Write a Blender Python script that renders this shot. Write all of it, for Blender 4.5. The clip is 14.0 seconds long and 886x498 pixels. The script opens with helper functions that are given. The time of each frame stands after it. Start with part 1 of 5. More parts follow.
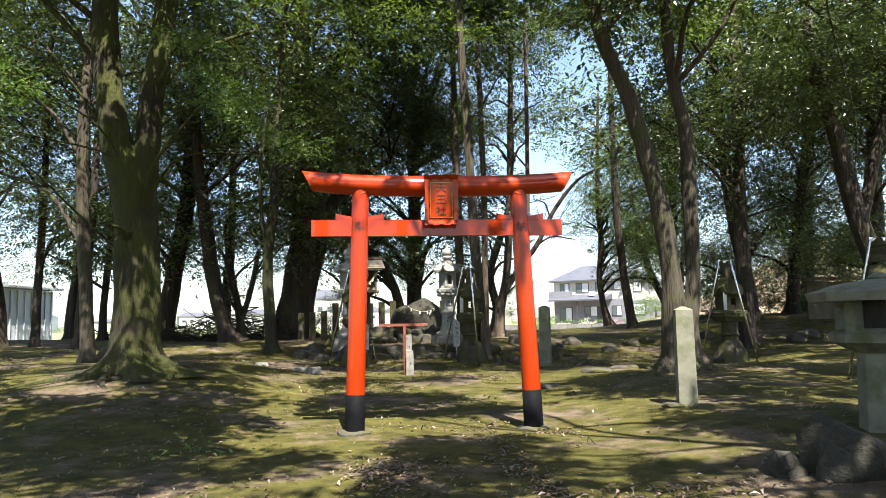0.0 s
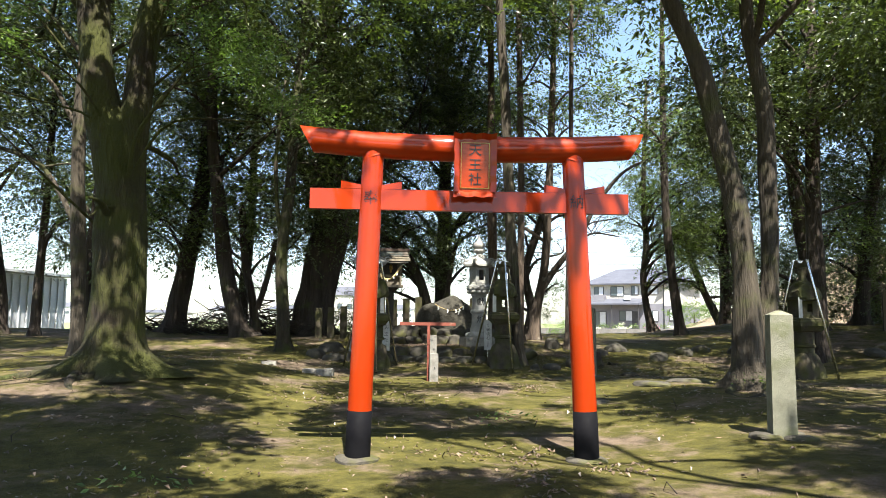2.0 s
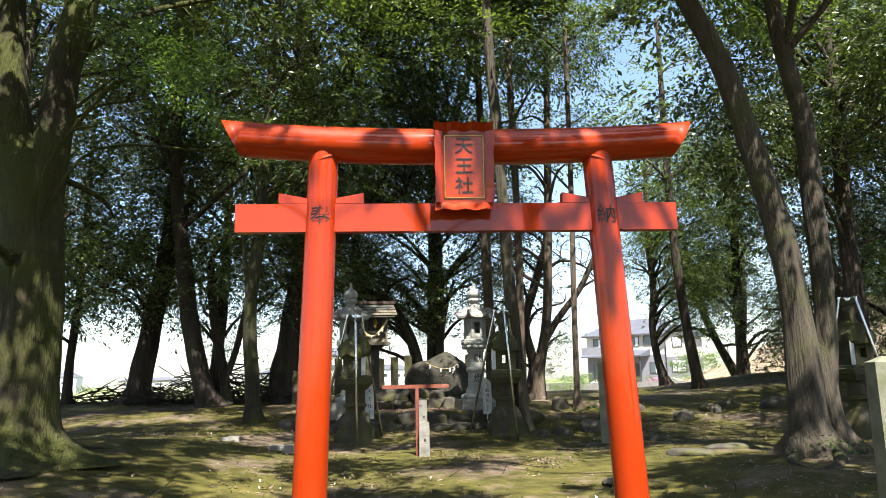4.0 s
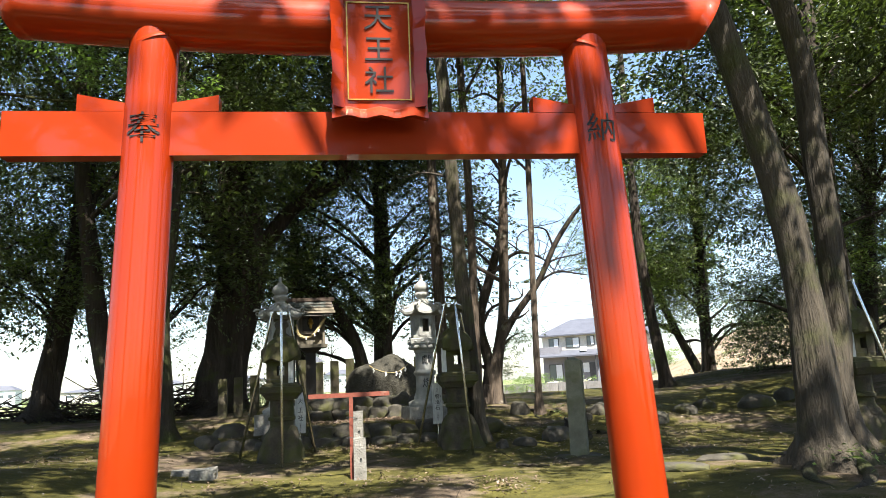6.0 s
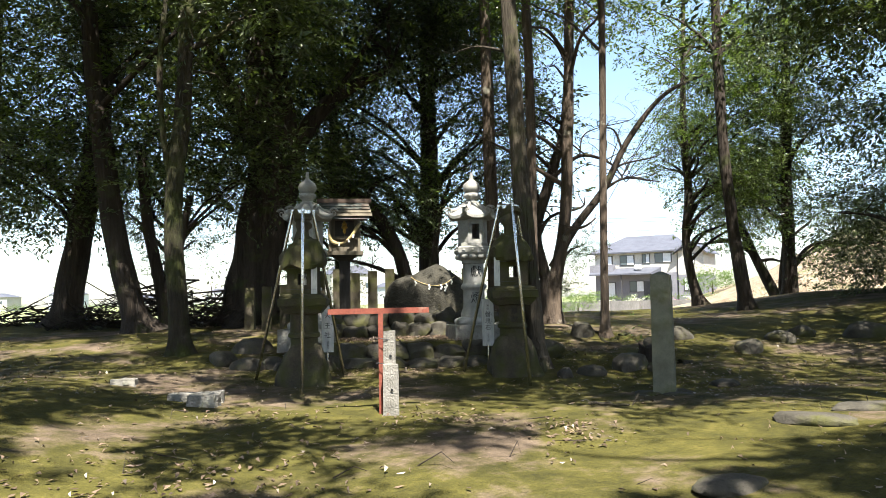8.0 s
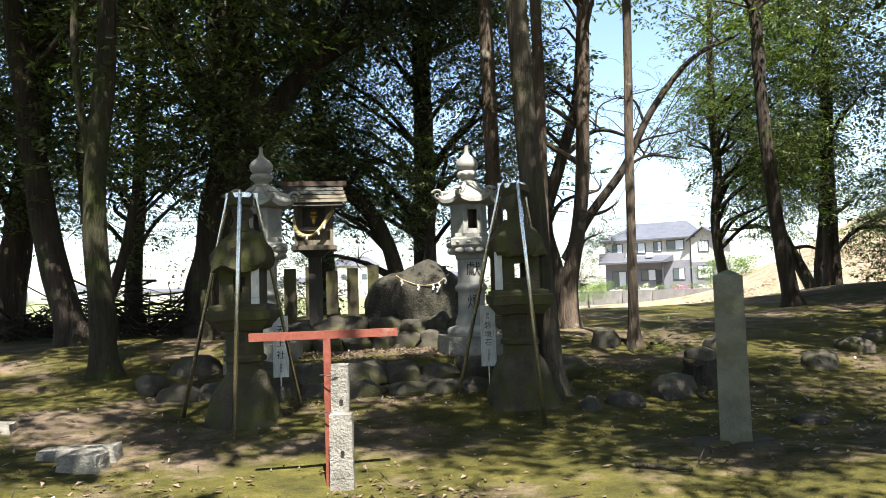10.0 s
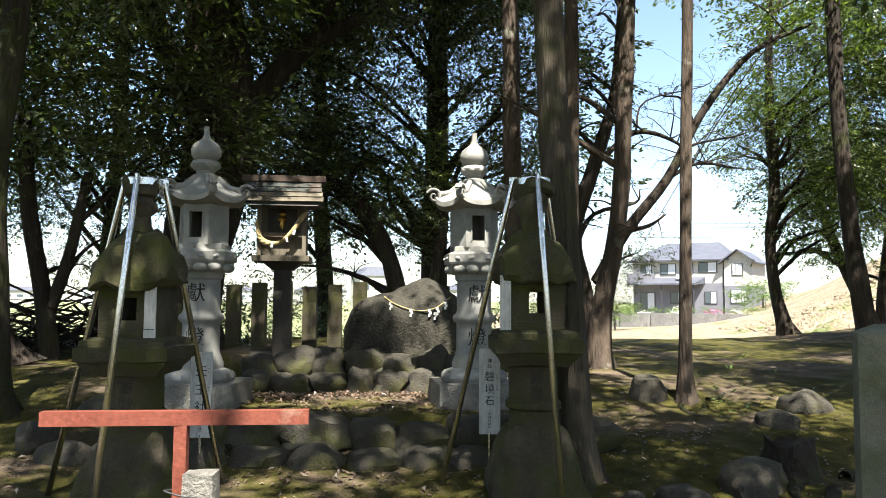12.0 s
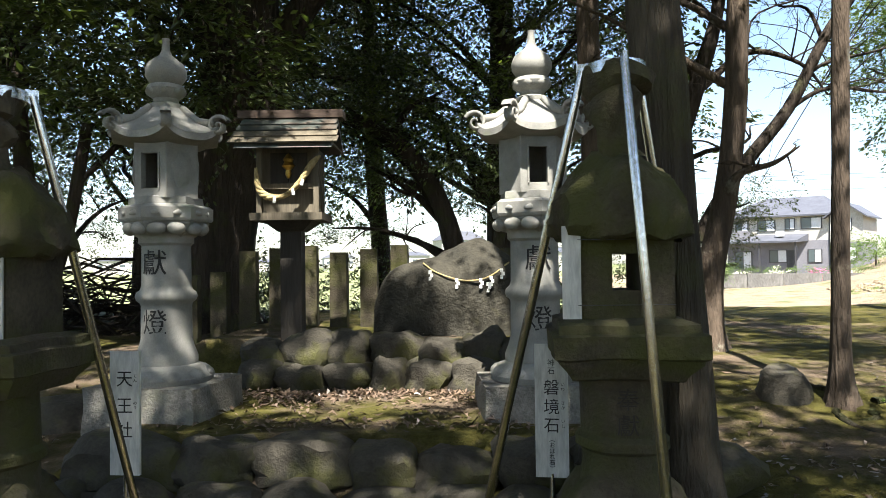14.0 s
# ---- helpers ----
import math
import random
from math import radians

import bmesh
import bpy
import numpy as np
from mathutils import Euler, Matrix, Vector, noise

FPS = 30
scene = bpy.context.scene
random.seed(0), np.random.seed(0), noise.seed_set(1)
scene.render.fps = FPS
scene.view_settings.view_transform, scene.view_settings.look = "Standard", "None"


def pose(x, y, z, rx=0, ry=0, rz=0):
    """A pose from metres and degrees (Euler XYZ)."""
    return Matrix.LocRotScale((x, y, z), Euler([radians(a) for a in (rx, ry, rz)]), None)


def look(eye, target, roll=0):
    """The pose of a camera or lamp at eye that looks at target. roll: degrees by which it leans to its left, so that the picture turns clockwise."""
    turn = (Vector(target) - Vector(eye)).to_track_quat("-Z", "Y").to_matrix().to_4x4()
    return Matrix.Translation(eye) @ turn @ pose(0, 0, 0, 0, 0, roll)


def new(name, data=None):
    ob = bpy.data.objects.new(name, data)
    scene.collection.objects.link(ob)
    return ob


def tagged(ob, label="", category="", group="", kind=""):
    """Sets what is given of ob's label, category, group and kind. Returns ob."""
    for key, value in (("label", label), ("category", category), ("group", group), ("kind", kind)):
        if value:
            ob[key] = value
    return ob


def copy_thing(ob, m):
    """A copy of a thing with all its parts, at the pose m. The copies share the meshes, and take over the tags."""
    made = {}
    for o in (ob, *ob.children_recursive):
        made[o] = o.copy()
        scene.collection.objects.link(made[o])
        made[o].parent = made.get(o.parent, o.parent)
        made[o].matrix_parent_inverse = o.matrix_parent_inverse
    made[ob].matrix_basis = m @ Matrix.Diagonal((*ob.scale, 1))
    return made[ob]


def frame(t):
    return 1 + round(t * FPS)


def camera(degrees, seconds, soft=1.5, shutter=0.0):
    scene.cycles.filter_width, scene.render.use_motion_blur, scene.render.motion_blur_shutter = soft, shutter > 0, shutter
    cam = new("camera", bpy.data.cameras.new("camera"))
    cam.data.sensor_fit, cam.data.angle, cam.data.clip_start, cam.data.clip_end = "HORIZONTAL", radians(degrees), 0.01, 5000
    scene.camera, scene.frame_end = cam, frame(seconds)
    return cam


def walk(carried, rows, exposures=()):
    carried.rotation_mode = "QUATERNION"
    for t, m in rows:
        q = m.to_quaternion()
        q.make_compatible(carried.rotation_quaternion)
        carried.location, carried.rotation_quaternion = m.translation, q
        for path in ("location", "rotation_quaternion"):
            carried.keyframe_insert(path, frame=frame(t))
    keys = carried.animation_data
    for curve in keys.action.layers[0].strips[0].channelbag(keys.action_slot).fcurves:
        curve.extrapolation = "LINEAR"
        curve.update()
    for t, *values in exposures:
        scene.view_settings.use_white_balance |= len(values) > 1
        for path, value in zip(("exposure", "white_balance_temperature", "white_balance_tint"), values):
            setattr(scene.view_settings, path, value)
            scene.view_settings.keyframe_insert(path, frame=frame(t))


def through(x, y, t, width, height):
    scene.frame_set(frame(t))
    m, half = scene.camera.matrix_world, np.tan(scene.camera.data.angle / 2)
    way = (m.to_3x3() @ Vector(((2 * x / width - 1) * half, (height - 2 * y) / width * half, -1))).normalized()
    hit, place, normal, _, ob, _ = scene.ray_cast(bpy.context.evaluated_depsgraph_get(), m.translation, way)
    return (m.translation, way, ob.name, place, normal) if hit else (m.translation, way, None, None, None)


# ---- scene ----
cam = camera(62.8, 14.0, 0.75)
PATH = [
    (0, (-0.929, -0.028, 1.37), (-0.719, 1.951, 1.569), -1.1),
    (0.5, (-0.911, 0.518, 1.411), (-0.712, 2.497, 1.623), -1.3),
    (1, (-0.847, 0.963, 1.405), (-0.661, 2.944, 1.612), -0.0),
    (1.5, (-0.752, 1.459, 1.367), (-0.53, 3.435, 1.584), 0.0),
    (2, (-0.732, 1.958, 1.355), (-0.608, 3.945, 1.555), 0.6),
    (2.5, (-0.681, 2.467, 1.339), (-0.51, 4.448, 1.552), -0.6),
    (3, (-0.651, 2.972, 1.384), (-0.525, 4.956, 1.604), -2.2),
    (3.2, (-0.622, 3.195, 1.374), (-0.497, 5.176, 1.617), -1.5),
    (5.5, (-0.256, 5.46, 1.474), (-0.057, 7.393, 1.946), -2.3),
    (6, (-0.149, 5.965, 1.427), (0.118, 7.914, 1.787), -2.7),
    (6.5, (-0.079, 6.519, 1.441), (0.103, 8.503, 1.609), -1.7),
    (7, (-0.044, 7.016, 1.445), (0.149, 9.004, 1.538), -0.9),
    (7.5, (0.088, 7.596, 1.44), (0.237, 9.584, 1.59), -0.8),
    (7.7, (0.062, 7.804, 1.422), (0.189, 9.795, 1.567), -1.0),
    (9.8, (0.422, 10.28, 1.656), (0.564, 12.272, 1.764), -2.1),
    (10, (0.468, 10.537, 1.624), (0.573, 12.532, 1.732), -1.9),
    (10.5, (0.568, 11.116, 1.692), (0.752, 13.101, 1.857), -1.2),
    (11, (0.677, 11.71, 1.764), (0.774, 13.703, 1.892), -1.7),
    (11.5, (0.739, 12.312, 1.786), (0.822, 14.307, 1.902), 3.3),
    (12, (0.894, 12.855, 1.796), (0.93, 14.85, 1.94), 0.3),
    (12.5, (0.985, 13.372, 1.799), (0.945, 15.365, 1.97), -2.2),
    (13, (1.072, 13.937, 1.8), (1.116, 15.925, 2.012), -1.5),
    (13.5, (1.152, 14.508, 1.829), (1.013, 16.484, 2.103), -3.3),
    (14, (1.199, 15.009, 1.828), (1.008, 16.999, 1.873), -0.7),
]
walk(cam, [(t, look(eye, target, roll)) for t, eye, target, roll in PATH])

# ---- world, sun, exposure ----
SUN_FROM = Vector((0.09, -0.56, 1.0)).normalized()
world = bpy.data.worlds.new("sky")
scene.world = world
world.use_nodes = True
wn = world.node_tree
sky = wn.nodes.new("ShaderNodeTexSky")
sky.sky_type = "NISHITA"
sky.sun_disc = False
sky.sun_elevation = math.asin(SUN_FROM.z)
sky.sun_rotation = math.atan2(SUN_FROM.x, SUN_FROM.y)
sky.dust_density = 1.0
wn.links.new(sky.outputs[0], wn.nodes["Background"].inputs[0])
wn.nodes["Background"].inputs[1].default_value = 0.078
sun = new("sun", bpy.data.lights.new("sun", "SUN"))
sun.data.energy = 5.0
sun.data.angle = radians(0.55)
sun.data.color = (1.0, 0.95, 0.86)
sun.matrix_world = look(SUN_FROM * 60, (0, 0, 0))
scene.view_settings.exposure = 2.2


# ---- materials ----
def material(name, rough=0.8, metal=0.0, spec=0.3):
    m = bpy.data.materials.new(name)
    m.use_nodes = True
    b = m.node_tree.nodes["Principled BSDF"]
    b.inputs["Roughness"].default_value = rough
    b.inputs["Metallic"].default_value = metal
    b.inputs["Specular IOR Level"].default_value = spec
    return m, m.node_tree, b


def noise_tex(nt, scale, detail=6.0, stretch=None, coord="Object", rough=0.6):
    tc = nt.nodes.new("ShaderNodeTexCoord")
    n = nt.nodes.new("ShaderNodeTexNoise")
    n.inputs["Scale"].default_value = scale
    n.inputs["Detail"].default_value = detail
    n.inputs["Roughness"].default_value = rough
    src = nt.nodes.new("ShaderNodeNewGeometry").outputs["Position"] if coord == "World" else tc.outputs[coord]
    if stretch:
        mp = nt.nodes.new("ShaderNodeMapping")
        mp.inputs["Scale"].default_value = stretch
        nt.links.new(src, mp.inputs[0])
        src = mp.outputs[0]
    nt.links.new(src, n.inputs["Vector"])
    return n.outputs["Fac"]


def ramp(nt, fac, stops):
    r = nt.nodes.new("ShaderNodeValToRGB")
    el = r.color_ramp.elements
    while len(el) < len(stops):
        el.new(0.5)
    for e, (p, c) in zip(el, stops):
        e.position, e.color = p, (*c, 1)
    nt.links.new(fac, r.inputs[0])
    return r.outputs[0]


def mix(nt, fac, a, b, mode="MIX"):
    n = nt.nodes.new("ShaderNodeMix")
    n.data_type, n.blend_type = "RGBA", mode
    for sock, v in ((n.inputs[0], fac), (n.inputs[6], a), (n.inputs[7], b)):
        if isinstance(v, bpy.types.NodeSocket):
            nt.links.new(v, sock)
        elif isinstance(v, tuple):
            sock.default_value = (*v, 1)
        else:
            sock.default_value = v
    return n.outputs[2]


def relief(nt, bsdf, height, strength=0.4, dist=0.02):
    b = nt.nodes.new("ShaderNodeBump")
    b.inputs["Strength"].default_value = strength
    b.inputs["Distance"].default_value = dist
    nt.links.new(height, b.inputs["Height"])
    nt.links.new(b.outputs[0], bsdf.inputs["Normal"])


def two_scale(name, dark, light, big=3.0, fine=60.0, rough=0.85, patch=None, patch_at=(0.55, 0.65), patch_scale=4.0,
              bump=0.5, dist=0.01, stretch=None, metal=0.0, spec=0.3, coord="Object"):
    """Base colour between dark and light by coarse noise, fine grain on top, and patches of another colour."""
    m, nt, b = material(name, rough, metal, spec)
    c = ramp(nt, noise_tex(nt, big, 5, stretch, coord), [(0.3, dark), (0.7, light)])
    g = noise_tex(nt, fine, 4, stretch, coord)
    c = mix(nt, 0.55, c, ramp(nt, g, [(0.3, (0.35, 0.35, 0.35)), (0.7, (1, 1, 1))]), "MULTIPLY")
    if patch:
        f = ramp(nt, noise_tex(nt, patch_scale, 6, None, coord), [(patch_at[0], (0, 0, 0)), (patch_at[1], (1, 1, 1))])
        c = mix(nt, f, c, patch)
    nt.links.new(c, b.inputs["Base Color"])
    if bump:
        relief(nt, b, g, bump, dist)
    return m


def paint(name, colour, worn, rough=0.3, coat=0.3):
    m, nt, b = material(name, rough, 0, 0.1)
    c = ramp(nt, noise_tex(nt, 3.5, 6), [(0.3, colour), (0.75, worn)])
    nt.links.new(c, b.inputs["Base Color"])
    b.inputs["Coat Weight"].default_value = coat
    b.inputs["Coat Roughness"].default_value = 0.035
    r = nt.nodes.new("ShaderNodeMapRange")
    r.inputs["To Min"].default_value, r.inputs["To Max"].default_value = rough * 0.8, rough * 1.6
    nt.links.new(noise_tex(nt, 9, 6), r.inputs[0])
    nt.links.new(r.outputs[0], b.inputs["Roughness"])
    relief(nt, b, noise_tex(nt, 25, 3), 0.05, 0.004)
    return m


def leaf_material(name, dark, light, through=0.35):
    m, nt, b = material(name, 0.33, 0, 0.5)
    g = nt.nodes.new("ShaderNodeNewGeometry")
    c = ramp(nt, g.outputs["Random Per Island"], [(0.0, dark), (0.75, light), (1.0, tuple(v * 1.25 for v in light))])
    nt.links.new(c, b.inputs["Base Color"])
    t = nt.nodes.new("ShaderNodeBsdfTranslucent")
    nt.links.new(mix(nt, 1.0, c, (1.2, 1.35, 0.65), "MULTIPLY"), t.inputs[0])
    s = nt.nodes.new("ShaderNodeMixShader")
    s.inputs[0].default_value = through
    nt.links.new(b.outputs[0], s.inputs[1])
    nt.links.new(t.outputs[0], s.inputs[2])
    nt.links.new(s.outputs[0], nt.nodes["Material Output"].inputs["Surface"])
    return m


def ground_material():
    m, nt, b = material("mossy_ground", 0.95, 0, 0.15)
    big = noise_tex(nt, 0.55, 6, None, "World")
    mid = noise_tex(nt, 2.6, 6, None, "World", 0.7)
    fine = noise_tex(nt, 70, 4, None, "World")
    moss = ramp(nt, mid, [(0.3, (0.033, 0.032, 0.009)), (0.55, (0.084, 0.076, 0.018)), (0.75, (0.145, 0.122, 0.034))])
    soil = ramp(nt, mid, [(0.3, (0.05, 0.037, 0.025)), (0.7, (0.17, 0.128, 0.09))])
    add = nt.nodes.new("ShaderNodeMath")
    add.operation = "MULTIPLY_ADD"
    add.inputs[1].default_value = 0.5
    nt.links.new(mid, add.inputs[0])
    nt.links.new(big, add.inputs[2])
    c = mix(nt, ramp(nt, add.outputs[0], [(0.755, (0, 0, 0)), (0.87, (1, 1, 1))]), moss, soil)
    c = mix(nt, 0.6, c, ramp(nt, fine, [(0.3, (0.35, 0.35, 0.35)), (0.65, (1, 1, 1))]), "MULTIPLY")
    nt.links.new(c, b.inputs["Base Color"])
    tuft = noise_tex(nt, 11, 5, None, "World", 0.65)
    high = nt.nodes.new("ShaderNodeMath")
    high.operation = "MULTIPLY_ADD"
    high.inputs[1].default_value = 3.0
    nt.links.new(tuft, high.inputs[0])
    nt.links.new(fine, high.inputs[2])
    relief(nt, b, high.outputs[0], 0.8, 0.02)
    return m


M_GROUND = ground_material()
M_FIELD = two_scale("field_grass", (0.13, 0.16, 0.06), (0.26, 0.27, 0.13), 0.15, 6, 0.95, coord="World")
M_SAND = two_scale("sandy_earth", (0.24, 0.185, 0.118), (0.42, 0.335, 0.23), 0.9, 7, 0.95, (0.12, 0.15, 0.045), (0.55, 0.65), 0.35, 1.0, 0.3, coord="World")
M_BARK = two_scale("bark_brown", (0.022, 0.017, 0.013), (0.068, 0.052, 0.04), 5, 22, 0.95, (0.045, 0.05, 0.018), (0.55, 0.7), 2.0, 1.0, 0.08, (1, 1, 0.14))
M_BARK_PALE = two_scale("bark_pale", (0.034, 0.028, 0.02), (0.105, 0.086, 0.062), 4, 24, 0.95, (0.055, 0.058, 0.02), (0.52, 0.68), 1.6, 1.0, 0.08, (1, 1, 0.1))
M_BARK_RED = two_scale("bark_reddish", (0.048, 0.036, 0.027), (0.14, 0.104, 0.075), 6, 30, 0.95, (0.2, 0.19, 0.15), (0.6, 0.7), 3.0, 1.0, 0.06, (1, 1, 0.15))
M_BARK_MOSS = two_scale("bark_mossy", (0.024, 0.02, 0.013), (0.065, 0.052, 0.035), 4, 30, 0.95, (0.045, 0.052, 0.012), (0.45, 0.62), 1.5, 1.0, 0.08, (1, 1, 0.16))
M_BARK_GREEN = two_scale("bark_green", (0.018, 0.014, 0.009), (0.056, 0.043, 0.025), 4, 30, 0.95, (0.042, 0.046, 0.008), (0.36, 0.56), 1.5, 1.0, 0.08, (1, 1, 0.16))
M_GARDEN = two_scale("stained_concrete", (0.13, 0.125, 0.12), (0.24, 0.23, 0.215), 1.2, 14, 0.9, (0.09, 0.085, 0.07), (0.5, 0.66), 0.8, 0.4, 0.02, (1, 1, 0.4))
# how shaded or sunlit foliage stands is partly put into these leaf colours
M_LEAF = [leaf_material("leaf_dark", (0.022, 0.031, 0.011), (0.066, 0.088, 0.026), 0.33),
          leaf_material("leaf_mid", (0.042, 0.06, 0.016), (0.115, 0.155, 0.036), 0.48),
          leaf_material("leaf_light", (0.055, 0.092, 0.025), (0.12, 0.18, 0.05), 0.45)]
M_DEAD = leaf_material("dead_leaf", (0.05, 0.034, 0.024), (0.17, 0.12, 0.088), 0.1)
M_RED = paint("vermilion_paint", (0.29, 0.0235, 0.0004), (0.26, 0.022, 0.001), 0.45, 0.6)
M_BLACK = paint("black_paint", (0.003, 0.003, 0.004), (0.007, 0.007, 0.008), 0.6, 0.0)
M_BLACK.node_tree.nodes["Principled BSDF"].inputs["Specular IOR Level"].default_value = 0.06
M_GOLD = two_scale("dull_gold", (0.4, 0.26, 0.06), (0.6, 0.42, 0.12), 8, 60, 0.4, metal=0.9, bump=0.1)
M_INK = two_scale("black_ink", (0.01, 0.01, 0.01), (0.03, 0.03, 0.03), 20, 80, 0.6, bump=0)
M_GRANITE = two_scale("pale_granite", (0.2, 0.2, 0.18), (0.36, 0.35, 0.322), 4, 160, 0.8, (0.2, 0.21, 0.16), (0.58, 0.72), 3.5, 0.25, 0.006)
M_PLINTH = two_scale("rough_granite", (0.15, 0.142, 0.122), (0.3, 0.283, 0.25), 6, 50, 0.9, (0.2, 0.2, 0.15), (0.56, 0.7), 3, 0.9, 0.02)
M_STELE = two_scale("stele_granite", (0.125, 0.125, 0.09), (0.24, 0.235, 0.178), 4, 110, 0.9, (0.085, 0.095, 0.04), (0.5, 0.7), 3, 0.6, 0.01)
M_OLD = two_scale("old_mossy_stone", (0.038, 0.032, 0.022), (0.098, 0.081, 0.055), 4, 45, 0.95, (0.05, 0.052, 0.014), (0.42, 0.62), 3, 0.8, 0.014)
M_ROCK = two_scale("field_stone", (0.038, 0.034, 0.026), (0.1, 0.09, 0.07), 3, 40, 0.9, (0.06, 0.06, 0.018), (0.5, 0.64), 2.5, 0.7, 0.02)
M_IWA = two_scale("dark_boulder", (0.022, 0.021, 0.016), (0.055, 0.05, 0.037), 3, 25, 0.9, (0.075, 0.068, 0.042), (0.6, 0.68), 2.2, 0.9, 0.03)
M_STEEL = two_scale("stainless_steel", (0.76, 0.76, 0.76), (0.86, 0.86, 0.85), 5, 50, 0.27, metal=1.0, bump=0.02)
M_WOOD = two_scale("weathered_wood", (0.075, 0.062, 0.043), (0.16, 0.138, 0.1), 3, 40, 0.85, stretch=(1, 1, 0.1), bump=0.5)
M_PLANK = two_scale("brown_plank", (0.045, 0.03, 0.022), (0.095, 0.066, 0.05), 4, 50, 0.8, stretch=(0.15, 1, 1), bump=0.4)
M_WOOD_DARK = two_scale("dark_wood", (0.02, 0.018, 0.015), (0.05, 0.043, 0.035), 4, 40, 0.8, stretch=(1, 1, 0.1), bump=0.5)
M_REDWOOD = two_scale("faded_red_wood", (0.15, 0.036, 0.023), (0.23, 0.07, 0.045), 4, 40, 0.6, (0.24, 0.15, 0.11), (0.6, 0.72), 5, 0.3, 0.01)
M_SIGN = two_scale("whitewashed_board", (0.5, 0.5, 0.46), (0.7, 0.7, 0.66), 5, 50, 0.8, (0.42, 0.42, 0.34), (0.6, 0.75), 7, 0.2, 0.006, (1, 1, 0.2))
M_COPPER = two_scale("tarnished_copper", (0.03, 0.034, 0.03), (0.07, 0.082, 0.074), 5, 30, 0.55, (0.075, 0.06, 0.048), (0.5, 0.6), 4, 0.2, 0.01)
M_STRAW = two_scale("straw_rope", (0.3, 0.22, 0.1), (0.5, 0.4, 0.2), 20, 120, 0.9)
M_PAPER = two_scale("white_paper", (0.75, 0.75, 0.72), (0.85, 0.85, 0.82), 10, 60, 0.9, bump=0)
M_WALL_UP = two_scale("cream_siding", (0.42, 0.4, 0.36), (0.5, 0.48, 0.43), 0.6, 8, 0.9)
M_WALL_LOW = two_scale("grey_siding", (0.16, 0.16, 0.185), (0.21, 0.21, 0.235), 0.6, 8, 0.9)
M_ROOF = two_scale("slate_roof", (0.075, 0.08, 0.1), (0.11, 0.116, 0.14), 0.8, 6, 0.6, stretch=(1, 1, 4))
M_FRAME = two_scale("dark_frame", (0.04, 0.04, 0.045), (0.07, 0.07, 0.075), 2, 20, 0.5, bump=0)
M_CONC = two_scale("concrete", (0.42, 0.41, 0.38), (0.56, 0.55, 0.51), 0.8, 12, 0.9)
M_TIN = two_scale("white_sheet_metal", (0.55, 0.58, 0.62), (0.7, 0.72, 0.75), 1, 20, 0.5)
M_GLASS, _nt, _b = material("window_glass", 0.08, 0, 0.6)
_b.inputs["Base Color"].default_value = (0.06, 0.08, 0.09, 1)


# ---- builders ----
def mesh_from(name, verts, faces, mats, smooth=True, slots=None):
    me = bpy.data.meshes.new(name)
    me.from_pydata([tuple(v) for v in verts], [], faces)
    for m in (mats if isinstance(mats, (list, tuple)) else [mats]):
        me.materials.append(m)
    if slots is not None:
        me.polygons.foreach_set("material_index", slots)
    if smooth:
        me.polygons.foreach_set("use_smooth", [True] * len(me.polygons))
    me.update()
    return me


def thing(name, m, label, category, group="", kind=""):
    ob = new(name)
    ob.matrix_world = m
    ob.empty_display_size = 0.1
    return tagged(ob, label, category, group, kind)


def hang(name, me, parent, label="", m=None):
    ob = new(name, me)
    ob.parent = parent
    if m is not None:
        ob.matrix_local = m
    return tagged(ob, label)


def part(name, bm, mat, parent, label="", smooth=False, bevel=0.0, m=None):
    """Links a bmesh as one mesh object under a thing or part."""
    if bevel:
        sharp = [e for e in bm.edges if len(e.link_faces) == 2 and e.calc_face_angle(0) > 0.5]
        bmesh.ops.bevel(bm, geom=sharp, offset=bevel, segments=2, affect="EDGES", profile=0.6)
    bmesh.ops.recalc_face_normals(bm, faces=bm.faces)
    me = bpy.data.meshes.new(name)
    bm.to_mesh(me)
    bm.free()
    me.materials.append(mat)
    if smooth:
        me.polygons.foreach_set("use_smooth", [True] * len(me.polygons))
        me.set_sharp_from_angle(angle=radians(40))
    return hang(name, me, parent, label, m)


def box(sx, sy, sz, at=(0, 0, 0), rz=0.0, taper=1.0, bm=None):
    """A box that stands on at, its top scaled by taper."""
    bm = bm or bmesh.new()
    vs = [bm.verts.new(pose(*at, 0, 0, rz) @ Vector((x * sx / 2 * k, y * sy / 2 * k, z)))
          for z, k in ((0, 1), (sz, taper)) for x, y in ((-1, -1), (1, -1), (1, 1), (-1, 1))]
    for f in ((0, 3, 2, 1), (4, 5, 6, 7), (0, 1, 5, 4), (1, 2, 6, 5), (2, 3, 7, 6), (3, 0, 4, 7)):
        bm.faces.new([vs[i] for i in f])
    return bm


